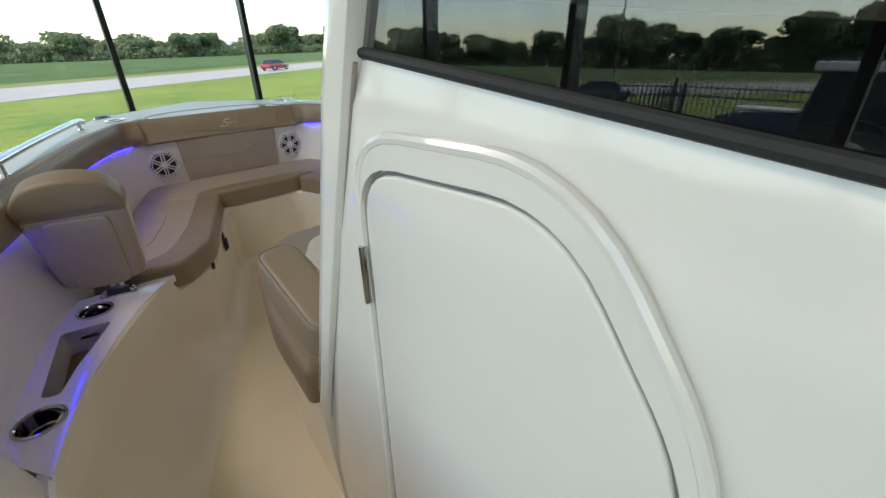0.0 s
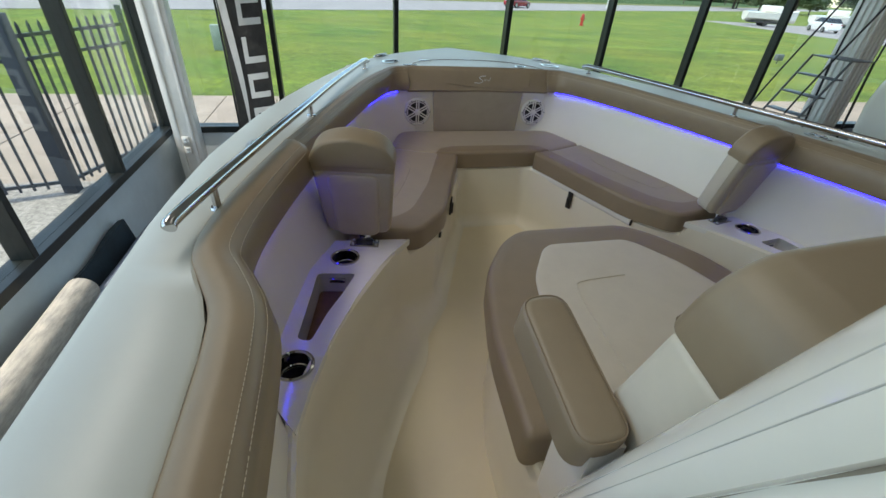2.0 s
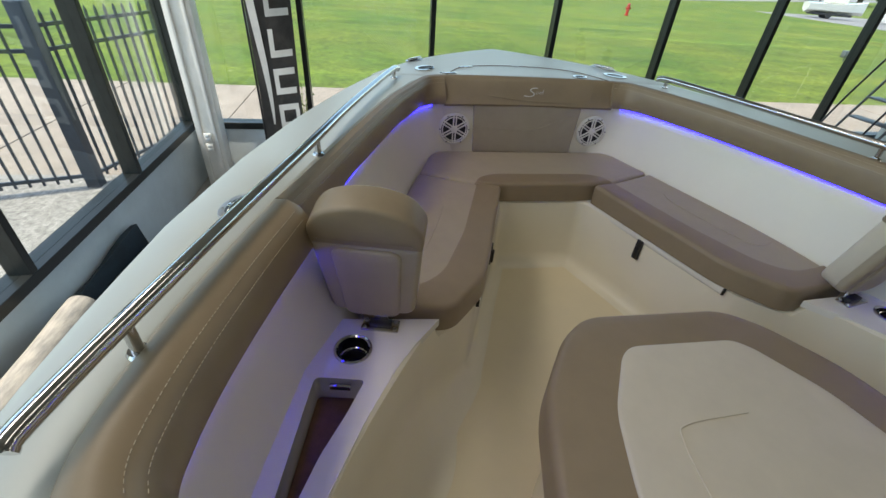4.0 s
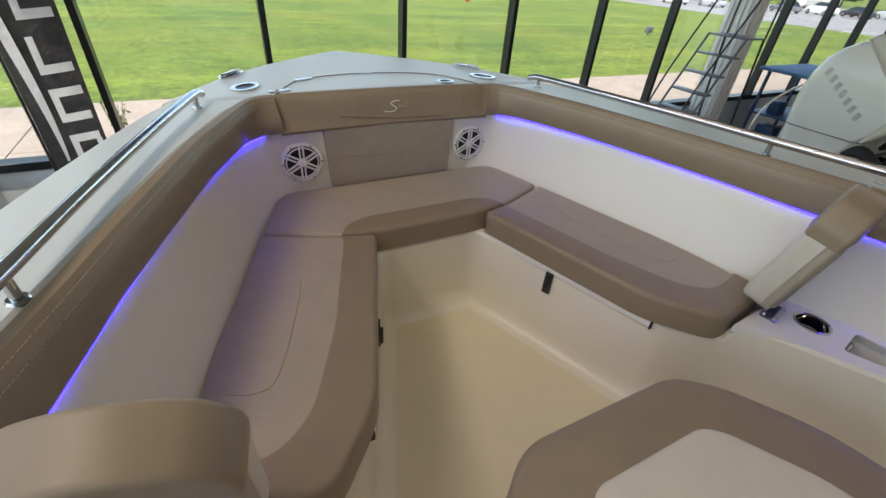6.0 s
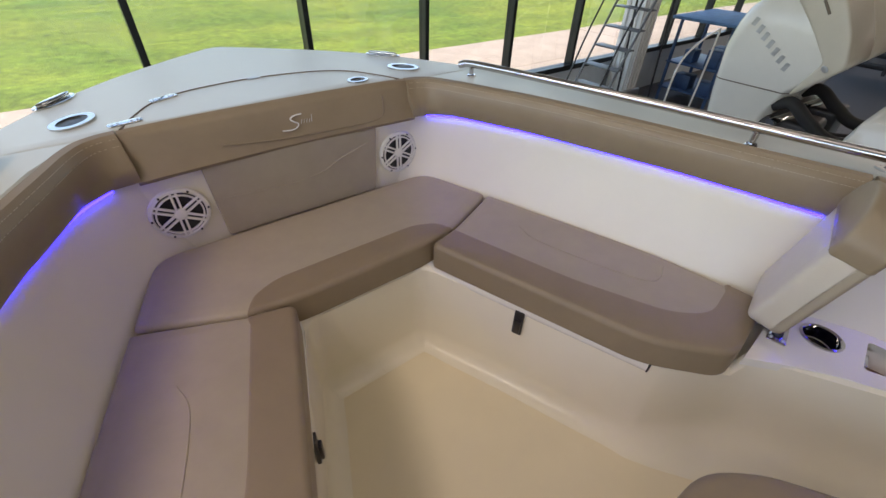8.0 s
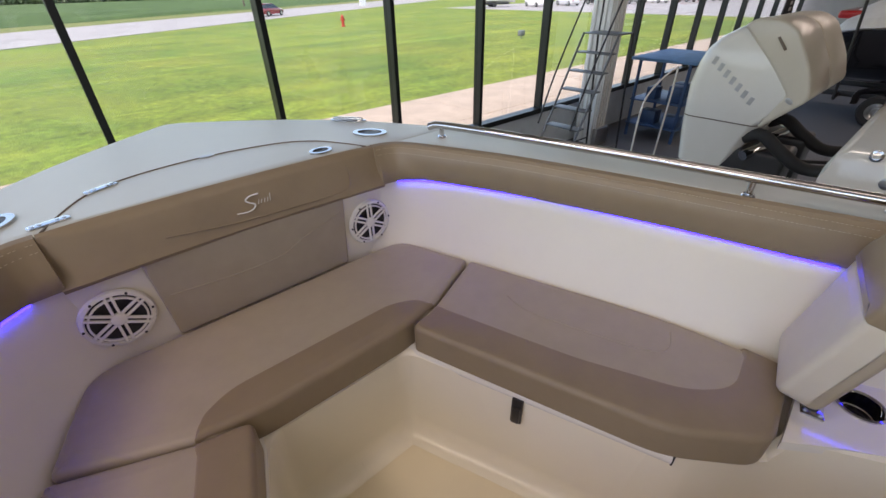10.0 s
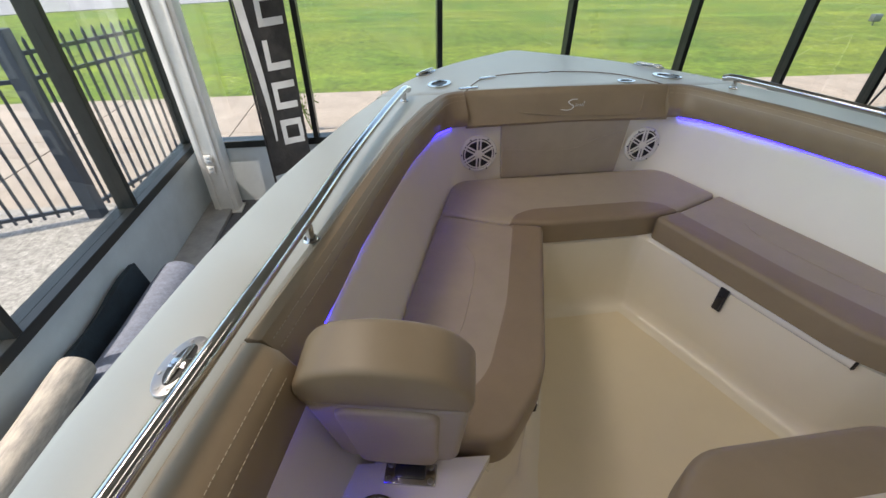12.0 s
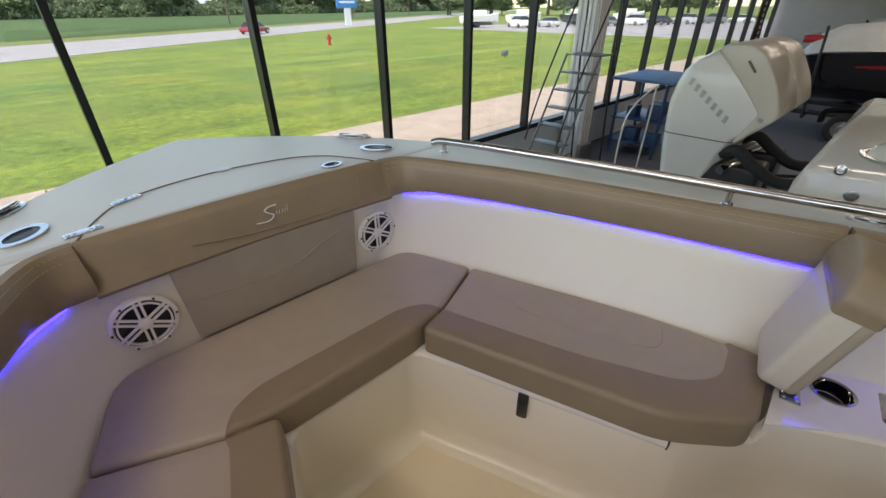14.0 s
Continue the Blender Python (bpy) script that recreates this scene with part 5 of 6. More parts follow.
def outboard(cx):
    e = thing("outboard_engine", "large white outboard engine on the neighbouring boat", "engine", "outboard engines")
    secs = []
    for z, ya, yb, w in ((0.10, -0.30, 0.14, 0.20), (0.40, -0.40, 0.172, 0.255), (0.53, -0.455, 0.18, 0.275), (0.545, -0.46, 0.18, 0.28), (0.66, -0.57, 0.187, 0.29), (0.78, -0.685, 0.192, 0.30), (0.82, -0.70, 0.19, 0.30), (0.98, -0.64, 0.165, 0.30), (1.09, -0.585, 0.125, 0.29), (1.18, -0.53, 0.05, 0.27), (1.25, -0.48, -0.06, 0.24), (1.30, -0.42, -0.17, 0.20), (1.315, -0.38, -0.22, 0.15)):
        ring = rounded([(cx - w, ya + 0.05, 0.02), (cx - w, yb - 0.06, 0.07), (cx - w * 0.6, yb, 0.07), (cx + w * 0.6, yb, 0.07), (cx + w, yb - 0.06, 0.07), (cx + w, ya + 0.05, 0.02), (cx + w * 0.72, ya, 0.03), (cx - w * 0.72, ya, 0.03)], 0.05, 3)
        secs.append([(p.x, p.y, z) for p in ring])
    part("cowl", loft(secs), COWL, e)
    part("cowl_joint", tube([(p[0] + (0.002 if p[0] > cx else -0.002), p[1], 0.537) for p in secs[2]] + [(secs[2][0][0], secs[2][0][1], 0.537)], 0.006, 5), SEAM, e, "dark cowl joint")
    part("midsection", box(cx - 0.15, cx + 0.15, -0.25, 0.05, -0.75, 0.2, 0.04, 3), COWL, e)
    part("gear_case", tube([(cx, -0.35, -0.85), (cx, -0.1, -0.85), (cx, 0.25, -0.85), (cx, 0.3, -0.85)], [0.02, 0.09, 0.07, 0.02], 14), COWL, e)
    part("skeg", box(cx - 0.02, cx + 0.02, -0.2, 0.05, -1.12, -0.78, 0.01), COWL, e)
    part("clamp_bracket", box(cx - 0.2, cx + 0.2, -0.72, -0.22, -0.2, 0.33, 0.04, 3), BLACKP, e, "black clamp bracket")
    part("steering_arm", tube([(cx - 0.25, -0.42, 0.28), (cx - 0.1, -0.5, 0.33), (cx + 0.1, -0.5, 0.33), (cx + 0.25, -0.42, 0.28)], 0.045, 12), CHROME, e, "polished steering arm")
    mask = rounded([(-0.13, 1.275, 0.02), (-0.37, 1.04, 0.05), (-0.565, 0.81, 0.03), (-0.455, 0.555, 0.02), (-0.475, 0.545, 0.01), (-0.725, 0.80, 0.05), (-0.655, 1.0, 0.06), (-0.49, 1.27, 0.06), (-0.36, 1.33, 0.05), (-0.20, 1.325, 0.03)], n=3)
    yz = Matrix(((0, 0, 1, cx), (1, 0, 0, 0), (0, 1, 0, 0), (0, 0, 0, 1)))
    part("front_mask", moved(pillow(mask, -0.308, 0.308, 0.022, 3), yz), COWLB, e, "beige front shroud")
    for sx in (-1, 1):
        part("vent", moved(box(-0.004, 0.004, -0.055, 0.055, -0.009, 0.009, 0.003), Matrix.Translation((cx + sx * 0.311, -0.42, 1.165)) @ Matrix.Rotation(radians(50), 4, "X")), SEAM, e, "dark vent slot")
    part("badge", moved(slab(disc_loop(0, 0, 0.03, 16, 0.018), 0, 0.006, 0.002), Matrix.Translation((cx - 0.311, -0.60, 0.775)) @ Matrix.Rotation(radians(-90), 4, "Y") @ Matrix.Rotation(radians(55), 4, "Z")), STEEL, e, "small oval badge")
    # lettering on the cowl side as plain bars, slanting down towards the front
    for k in range(7):
        y, z = 0.0 - k * 0.058, 1.01 - k * 0.046
        w = lerp([(0.545, 0.28), (0.8, 0.30), (0.98, 0.30), (1.12, 0.29)], z)
        part("letter_bar", moved(box(-0.002, 0.002, -0.017, 0.017, -0.03, 0.03), Matrix.Translation((cx - w - 0.003, y, z)) @ Matrix.Rotation(radians(20), 4, "X")), STEEL, e, "grey bar of lettering")
    return e


outboard(4.18)
outboard(4.82)
hose = thing("rigging_hose", "thick black rigging hoses from engine to transom", "hose")
for x, r in ((3.98, 0.05), (4.66, 0.05)):
    part("hose", tube(smooth_path([(x, -0.38, 0.42), (x - 0.02, -0.50, 0.47), (x, -0.66, 0.36), (x + 0.05, -0.85, 0.25), (x + 0.1, -1.12, 0.28)], 6), r, 12), RUBBER, hose)
part("cable", tube(smooth_path([(4.3, -0.45, 0.3), (4.3, -0.7, 0.22), (4.3, -1.12, 0.3)], 6), 0.015, 8), RUBBER, hose)
nb = thing("neighbour_boat", "white stern of the neighbouring boat with round deck hatch", "boat")
secs = []
for y, zt in ((-1.05, 0.60), (-1.08, 0.69), (-1.14, 0.73), (-2.5, 0.78), (-7.0, 0.85)):
    secs.append([(x, y, z) for x, z in ((3.02, -0.2), (3.0, zt - 0.07), (3.03, zt - 0.02), (3.1, zt), (6.1, zt), (6.17, zt - 0.02), (6.2, zt - 0.07), (6.18, -0.2), (4.6, -0.85))])
part("hull", loft(secs), GEL, nb)
part("deck_hatch", revolve([(0.0, 0.10), (0.14, 0.10), (0.20, 0.07), (0.235, 0.02), (0.25, 0.0)], 32, m=Matrix.Translation((3.4, -1.55, 0.74))), GEL, nb, "white domed hatch")
part("hatch_ring", revolve([(0.25, 0.0), (0.27, 0.004), (0.27, 0.018), (0.25, 0.022), (0.235, 0.018)], 32, m=Matrix.Translation((3.4, -1.55, 0.745))), CHROME, nb, "polished hatch ring")
part("tow_eye", revolve([(0.02, 0.0), (0.032, 0.004), (0.032, 0.012), (0.02, 0.016)], 16, m=Matrix.Translation((3.0, -1.25, 0.72)) @ Matrix.Rotation(radians(-90), 4, "Y")), CHROME, nb)
part("gunwale_side", box(3.05, 3.35, -7, -1.9, 0.75, 1.15, 0.06, 3), GEL, nb)
part("drain", revolve([(0.0, 0.004), (0.03, 0.004), (0.036, 0.0)], 16, m=Matrix.Translation((2.995, -1.35, 0.58)) @ Matrix.Rotation(radians(-90), 4, "Y")), STEEL, nb)

# black runabout on a trailer further along
BLACKG = material("black_gelcoat", (0.012, 0.012, 0.014), 0.12, vary=0.1, coat=0.4)
REDG = material("red_gelcoat", (0.42, 0.02, 0.025), 0.2, vary=0.05, coat=0.4)
COVER = material("pale_boat_cover", (0.62, 0.62, 0.60), 0.4, vary=0.04, scale=3, bump=0.2, bump_scale=12)


def runabout(cx, cy, hullmat, stripe, label):
    """A trailered runabout lying along y, its stern towards +y; a pale cover over a dark hull."""
    b = thing("runabout", label, "boat")
    shape = ((-3.6, 0.10, 1.20, 1.25), (-3.0, 0.55, 1.10, 1.34), (-2.0, 0.95, 0.98, 1.40), (-0.6, 1.15, 0.86, 1.38), (1.0, 1.18, 0.74, 1.30), (2.4, 1.15, 0.62, 1.18), (2.75, 1.10, 0.56, 0.98), (2.9, 1.05, 0.52, 0.70))
    secs = [[(cx + x, cy + y, z) for x, z in ((-w, zr), (-w * 0.99, zr - 0.12), (-w * 0.95, zr - 0.5), (-w * 0.86, -0.12), (-w * 0.45, -0.42), (0, -0.58), (w * 0.45, -0.42), (w * 0.86, -0.12), (w * 0.95, zr - 0.5), (w * 0.99, zr - 0.12), (w, zr))] for y, w, zr, zt in shape]
    part("hull", loft(secs), hullmat, b)
    secs = [[(cx + w * math.cos(a) * (1.0 if abs(math.cos(a)) > 0.9 else 0.96), cy + y, zr + (zt - zr) * math.sin(a) ** 0.7) for a in [math.pi * k / 12 for k in range(13)]] for y, w, zr, zt in shape]
    part("cover", loft(secs), COVER, b, "pale grey-white fitted cover")
    for sx in (-1, 1):
        part("rub_rail", tube([(cx + sx * (w + 0.012), cy + y, zr) for y, w, zr, zt in shape], 0.022, 8), STEEL, b, "silver rub rail")
        part("stripe", loft([[(cx + sx * (w * 0.985 + 0.012), cy + y, zr - h0), (cx + sx * (w * 0.955 + 0.012), cy + y, zr - h1), (cx + sx * (w * 0.9), cy + y, zr - h1), (cx + sx * (w * 0.9), cy + y, zr - h0)]
                             for y, w, zr, h0, h1 in ((-2.0, 0.95, 0.98, 0.34, 0.50), (-0.6, 1.15, 0.86, 0.30, 0.46), (1.0, 1.18, 0.74, 0.30, 0.40), (1.8, 1.165, 0.68, 0.31, 0.34))]), stripe, b, "coloured side stripe")
        for y in (-1.6, -0.2, 1.2):
            part("stud", revolve([(0.0, 0.012), (0.03, 0.010), (0.036, 0.0)], 12, m=Matrix.Translation((cx + sx * (lerp([(-2.0, 0.95), (-0.6, 1.15), (1.0, 1.18), (2.4, 1.15)], y) - 0.004), cy + y, lerp([(-2.0, 0.98), (-0.6, 0.86), (1.0, 0.74), (2.4, 0.62)], y) - 0.2)) @ Matrix.Rotation(sx * radians(90), 4, "Y")), STEEL, b)
    part("swim_platform", box(cx - 0.95, cx + 0.95, cy + 2.85, cy + 3.35, 0.38, 0.46, 0.03, 3), GEL, b, "white swim platform")
    part("stern_pad", box(cx - 0.9, cx + 0.9, cy + 2.55, cy + 3.0, 0.80, 0.96, 0.05, 3), REDG, b, "red stern pad")
    t = thing("boat_trailer", "black steel boat trailer with silver wheels", "trailer")
    for sx in (-1, 1):
        part("beam", box(cx + sx * 0.8 - 0.05, cx + sx * 0.8 + 0.05, cy - 3.2, cy + 3.0, -0.82, -0.7, 0.01), BLACKP, t)
        for dy in (0.75, 1.55):
            mm = Matrix.Translation((cx + sx * 1.12, cy + dy, GROUND + 0.34)) @ Matrix.Rotation(radians(90), 4, "Y")
            wh = part("wheel", revolve([(0.19, -0.1), (0.30, -0.11), (0.34, -0.07), (0.34, 0.07), (0.30, 0.11), (0.19, 0.1)], 28, m=mm), RUBBER, t, "black tyre")
            part("rim", revolve([(0.0, -0.06), (0.07, -0.06), (0.10, -0.02), (0.17, -0.07), (0.19, -0.1), (0.19, 0.1), (0.17, 0.07), (0.10, 0.02), (0.0, 0.06)], 20, m=mm), STEEL, wh, "silver rim")
        part("fender", tube(smooth_path([(cx + sx * 1.12, cy + 0.3, -0.9), (cx + sx * 1.12, cy + 0.45, -0.6), (cx + sx * 1.12, cy + 1.85, -0.6), (cx + sx * 1.12, cy + 2.0, -0.9)], 5), 0.13, 8, flat=0.3), BLACKP, t)
    part("guide_bracket", box(cx - 1.32, cx - 0.75, cy + 2.34, cy + 2.40, -0.82, -0.74, 0.008), BLACKP, t)
    part("guide_post", tube([(cx - 1.3, cy + 2.36, -0.84), (cx - 1.3, cy + 2.54, 1.18)], 0.032, 10), BLACKP, t, "black guide post")
    return b


runabout(14.6, -2.1, BLACKG, REDG, "glossy black covered runabout with red stripe on a trailer")
runabout(20.6, -2.2, BLACKG, REDG, "dark covered runabout with red stripe on a trailer further back")
# console helm seen through the glass
helm = thing("captain_chair", "tan and cream padded helm chair behind the smoked side window", "chair")
part("seat_pad", box(-0.45, 0.45, -3.95, -3.5, 1.18, 1.30, 0.04, 4), TAN, helm)
part("seat_back", box(-0.45, 0.45, -4.1, -3.93, 1.2, 1.75, 0.05, 4), CREAMV, helm)

dash = thing("helm_dash", "cream and brown padded dash with two displays under the windshield", "dashboard")
part("pad", loft([[(x, -2.965, 1.487), (x, -2.975, 1.506), (x, -3.5, 1.47), (x, -3.5, 1.425)] for x in (-0.54, -0.3, 0.0, 0.3, 0.54)]), CREAMV, dash, "cream pad edge")
part("top_pad", loft([[(x, -2.985, 1.503), (x, -3.03, 1.528), (x, -3.34, 1.512), (x, -3.48, 1.472)] for x in (-0.53, -0.3, 0.0, 0.3, 0.53)]), TAN, dash, "brown padded top")
part("plinth", box(-0.52, 0.52, -3.45, -3.0, 1.38, 1.452), BLACKP, dash, "black plinth")
part("trim", tube([(-0.50, -3.02, 1.535), (-0.50, -3.36, 1.518)], 0.007, 8), CHROME, dash, "polished trim")
for x in (-0.27, 0.27):
    dm = Matrix.Translation((x, -3.16, 1.62)) @ Matrix.Rotation(radians(-14), 4, "X")
    d = part("display", moved(box(-0.20, 0.20, -0.03, 0.03, -0.11, 0.11, 0.012), dm), BLACKP, dash, "black display")
    rim = [dm @ Vector((p.x, -0.031, p.y)) for p in rounded([(-0.19, -0.1), (0.19, -0.1), (0.19, 0.1), (-0.19, 0.1)], 0.02)]
    part("bezel", tube(rim + rim[:1], 0.005, 6), CHROME, d, "polished bezel")

# ---- ceiling fill lights: unseen, added to brighten the room, weighted by spot ----
FILL_LAMPS = [(-2.3, -0.9), (-2.3, -5.2), (0.5, -1.4), (6.5, -0.5), (6.5, -4.5), (11.0, -1.5), (16.0, -1.5)]
for x, y in FILL_LAMPS:
    f = thing("ceiling_fill", "unseen ceiling fill light added to brighten the showroom", "lamp", "ceiling lights")
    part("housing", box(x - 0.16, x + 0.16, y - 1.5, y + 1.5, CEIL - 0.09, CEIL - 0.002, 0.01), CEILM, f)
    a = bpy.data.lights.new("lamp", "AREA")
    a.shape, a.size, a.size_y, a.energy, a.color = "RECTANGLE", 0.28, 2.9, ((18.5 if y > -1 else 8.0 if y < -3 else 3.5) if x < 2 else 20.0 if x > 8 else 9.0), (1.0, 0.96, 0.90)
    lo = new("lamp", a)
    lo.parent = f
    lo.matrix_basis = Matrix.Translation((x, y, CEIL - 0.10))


# ---- outside, near to far ----
hyd = thing("fire_hydrant", "red fire hydrant on the lawn", "hydrant")
RED = material("red_enamel", (0.45, 0.03, 0.02), 0.4, vary=0.08)
HX, HY = 21.5, 37.5
part("barrel", revolve([(0.0, 0.98), (0.06, 0.97), (0.12, 0.90), (0.15, 0.82), (0.15, 0.78), (0.13, 0.77), (0.13, 0.12), (0.19, 0.11), (0.19, 0.0)], 20, m=Matrix.Translation((HX, HY, GROUND - 0.06))), RED, hyd)
part("outlet", tube([(HX - 0.24, HY, GROUND + 0.52), (HX + 0.24, HY, GROUND + 0.52)], 0.07, 12), RED, hyd)
gb = thing("yard_light", "small grey flood light box on the lawn", "lamp")
part("box", box(23.3, 23.75, 18.0, 18.25, GROUND + 0.12, GROUND + 0.45, 0.03), ALU, gb)
part("stake", tube([(23.5, 18.1, GROUND - 0.1), (23.5, 18.1, GROUND + 0.14)], 0.03, 8), ALU, gb)
ub = thing("utility_box", "pale green utility pedestal on the lawn", "utility box")
part("cabinet", box(-5.75, -5.4, 16.6, 16.9, GROUND - 0.06, GROUND + 0.85, 0.02), material("pale_green_paint", (0.30, 0.36, 0.30), 0.5), ub)

CARGLASS = material("car_glass", (0.02, 0.025, 0.03), 0.05, vary=0.05)


def car(x, y, turn, paint, label, tall=0.0):
    """A parked or passing car, 4.7 m long, with lofted body, cabin and four wheels."""
    c = thing("car", label, "car")
    m = Matrix.Translation((x, y, GROUND - 0.02)) @ Matrix.Rotation(turn, 4, "Z")
    h = 0.25 * tall
    secs = []
    for px, z0, z1, w in ((-2.35, 0.42, 0.62 + h, 0.70), (-2.25, 0.30, 0.86 + h, 0.82), (-1.5, 0.25, 0.95 + h, 0.90), (0.0, 0.24, 0.93 + h, 0.92), (1.1, 0.24, 0.92 + h, 0.91), (1.9, 0.26, 0.80 + h, 0.86), (2.25, 0.32, 0.68 + h, 0.76), (2.36, 0.42, 0.55 + h, 0.62)):
        secs.append([(px, -w * 0.92, z0), (px, -w, (z0 + z1) / 2), (px, -w * 0.93, z1 - 0.05), (px, -w * 0.8, z1), (px, w * 0.8, z1), (px, w * 0.93, z1 - 0.05), (px, w, (z0 + z1) / 2), (px, w * 0.92, z0)])
    part("body", moved(loft(secs), m), paint, c)
    zc = 0.9 + h
    back = -2.1 if tall else -1.75
    cab = [[(back, -0.78, zc), (back, 0.78, zc), (1.15, 0.78, zc), (1.15, -0.78, zc)], [(back + 0.25, -0.70, zc + 0.30), (back + 0.25, 0.70, zc + 0.30), (0.62, 0.70, zc + 0.30), (0.62, -0.70, zc + 0.30)], [(back + 0.55, -0.60, zc + 0.52), (back + 0.55, 0.60, zc + 0.52), (0.20, 0.60, zc + 0.52), (0.20, -0.60, zc + 0.52)]]
    part("windows", moved(loft(cab), m), CARGLASS, c, "dark windows")
    part("roof", moved(box(back + 0.5, 0.25, -0.61, 0.61, zc + 0.505, zc + 0.55, 0.02), m), paint, c)
    for px in (-1.45, 1.45):
        for s in (-1, 1):
            wm = m @ Matrix.Translation((px, s * 0.84, 0.33)) @ Matrix.Rotation(radians(90), 4, "X")
            wh = part("wheel", revolve([(0.2, -0.1), (0.30, -0.1), (0.33, -0.06), (0.33, 0.06), (0.30, 0.1), (0.2, 0.1)], 20, m=wm), RUBBER, c, "black tyre")
            part("rim", revolve([(0.0, -0.09), (0.2, -0.1), (0.2, 0.1), (0.0, 0.09)], 16, m=wm), STEEL, wh)
    for s in (-1, 1):
        part("tail_light", moved(box(-2.36, -2.2, s * 0.62 - 0.1, s * 0.62 + 0.1, 0.66 + h, 0.78 + h, 0.02), m), RED, c, "red tail light")
    return c


def paint(name, c):
    return material(name, c, 0.2, vary=0.02, coat=0.5)


PAINTS = [paint("silver_car_paint", (0.5, 0.5, 0.52)), paint("white_car_paint", (0.75, 0.75, 0.74)), paint("black_car_paint", (0.02, 0.02, 0.022)), paint("red_car_paint", (0.28, 0.02, 0.03)), paint("grey_car_paint", (0.16, 0.17, 0.18))]
car(24.6, 62.5, radians(33.4), PAINTS[3], "dark red saloon car on the far lane of the road")
car(-28.9, 12.8, radians(67), PAINTS[2], "black saloon car beside the gravel yard")


def tractor(x, y):
    """A utility tractor with cab, facing along y."""
    t = thing("tractor", "dark blue tractor with white cab roof on the gravel yard", "tractor")
    blue = material("dark_blue_tractor_paint", (0.01, 0.022, 0.06), 0.35, vary=0.08)
    m = Matrix.Translation((x, y, GROUND - 0.015))
    part("chassis", moved(box(-0.25, 0.25, -0.3, 2.6, 0.55, 0.95, 0.04), m), BLACKP, t)
    part("hood", moved(loft([[(-w, py, 0.95), (-w, py, zt - 0.12), (-w * 0.8, py, zt), (w * 0.8, py, zt), (w, py, zt - 0.12), (w, py, 0.95)] for py, w, zt in ((1.0, 0.40, 1.72), (2.2, 0.37, 1.62), (2.65, 0.32, 1.5))]), m), blue, t)
    part("hood_cover", moved(box(-0.3, 0.3, 1.05, 2.3, 1.69, 1.76, 0.03), m), WHITEP, t, "pale hood cover")
    part("cab_glass", moved(loft([[(-0.75, -0.6, 1.1), (0.75, -0.6, 1.1), (0.7, 1.0, 1.1), (-0.7, 1.0, 1.1)], [(-0.7, -0.55, 2.6), (0.7, -0.55, 2.6), (0.65, 0.75, 2.6), (-0.65, 0.75, 2.6)]]), m), CARGLASS, t, "dark cab windows")
    for dx in (-0.74, 0.74):
        for dy, ty in ((-0.6, -0.55), (0.98, 0.75)):
            part("cab_pillar", moved(tube([(dx, dy, 1.05), (dx * 0.93, ty, 2.62)], 0.04, 6), m), blue, t)
    part("cab_roof", moved(box(-0.8, 0.8, -0.7, 0.95, 2.6, 2.78, 0.06, 3), m), WHITEP, t, "white cab roof")
    for px, py, r, w in ((-0.85, 0.0, 0.82, 0.24), (0.85, 0.0, 0.82, 0.24), (-0.7, 2.15, 0.48, 0.15), (0.7, 2.15, 0.48, 0.15)):
        wm = m @ Matrix.Translation((px, py, r)) @ Matrix.Rotation(radians(90), 4, "Y")
        wh = part("wheel", revolve([(r * 0.6, -w), (r * 0.93, -w), (r, -w * 0.7), (r, w * 0.7), (r * 0.93, w), (r * 0.6, w)], 28, m=wm), RUBBER, t, "black tyre")
        part("rim", revolve([(0.0, -w * 0.5), (r * 0.3, -w * 0.5), (r * 0.5, -w * 0.9), (r * 0.61, -w), (r * 0.61, w), (r * 0.5, w * 0.9), (r * 0.3, w * 0.5), (0.0, w * 0.5)], 24, m=wm), WHITEP, wh, "pale rim")
        part("fender", moved(loft([[(px - w, py + math.cos(a) * (r + o), r + math.sin(a) * (r + o)) for o in (0.05, 0.08)] + [(px + w, py + math.cos(a) * (r + o), r + math.sin(a) * (r + o)) for o in (0.08, 0.05)] for a in [radians(20 + 14 * k) for k in range(11)]]), m), blue, t)


tractor(-13.2, -2.4)
# parked row on the lot past the lawn
row = [(62, 47, 1, 1), (67, 44.5, 0, 0), (72, 42, 2, 1), (77, 39.5, 4, 0), (82, 37, 1, 1), (87, 34.5, 2, 0), (92, 32, 0, 1), (98, 29, 4, 1), (104, 26, 1, 0)]
solo("parking_lot", box(52, 130, 8, 58, GROUND - 0.3, GROUND - 0.03), ROADM, "grey asphalt parking lot past the lawn", "parking lot", kind="structure", smooth=False)
NAMES = ["silver", "white", "black", "dark red", "grey"]
for x, y, p, tall in row:
    car(x, y, radians(70), PAINTS[p], NAMES[p] + (" sport utility vehicle" if tall else " saloon car") + " parked on the far lot", tall)


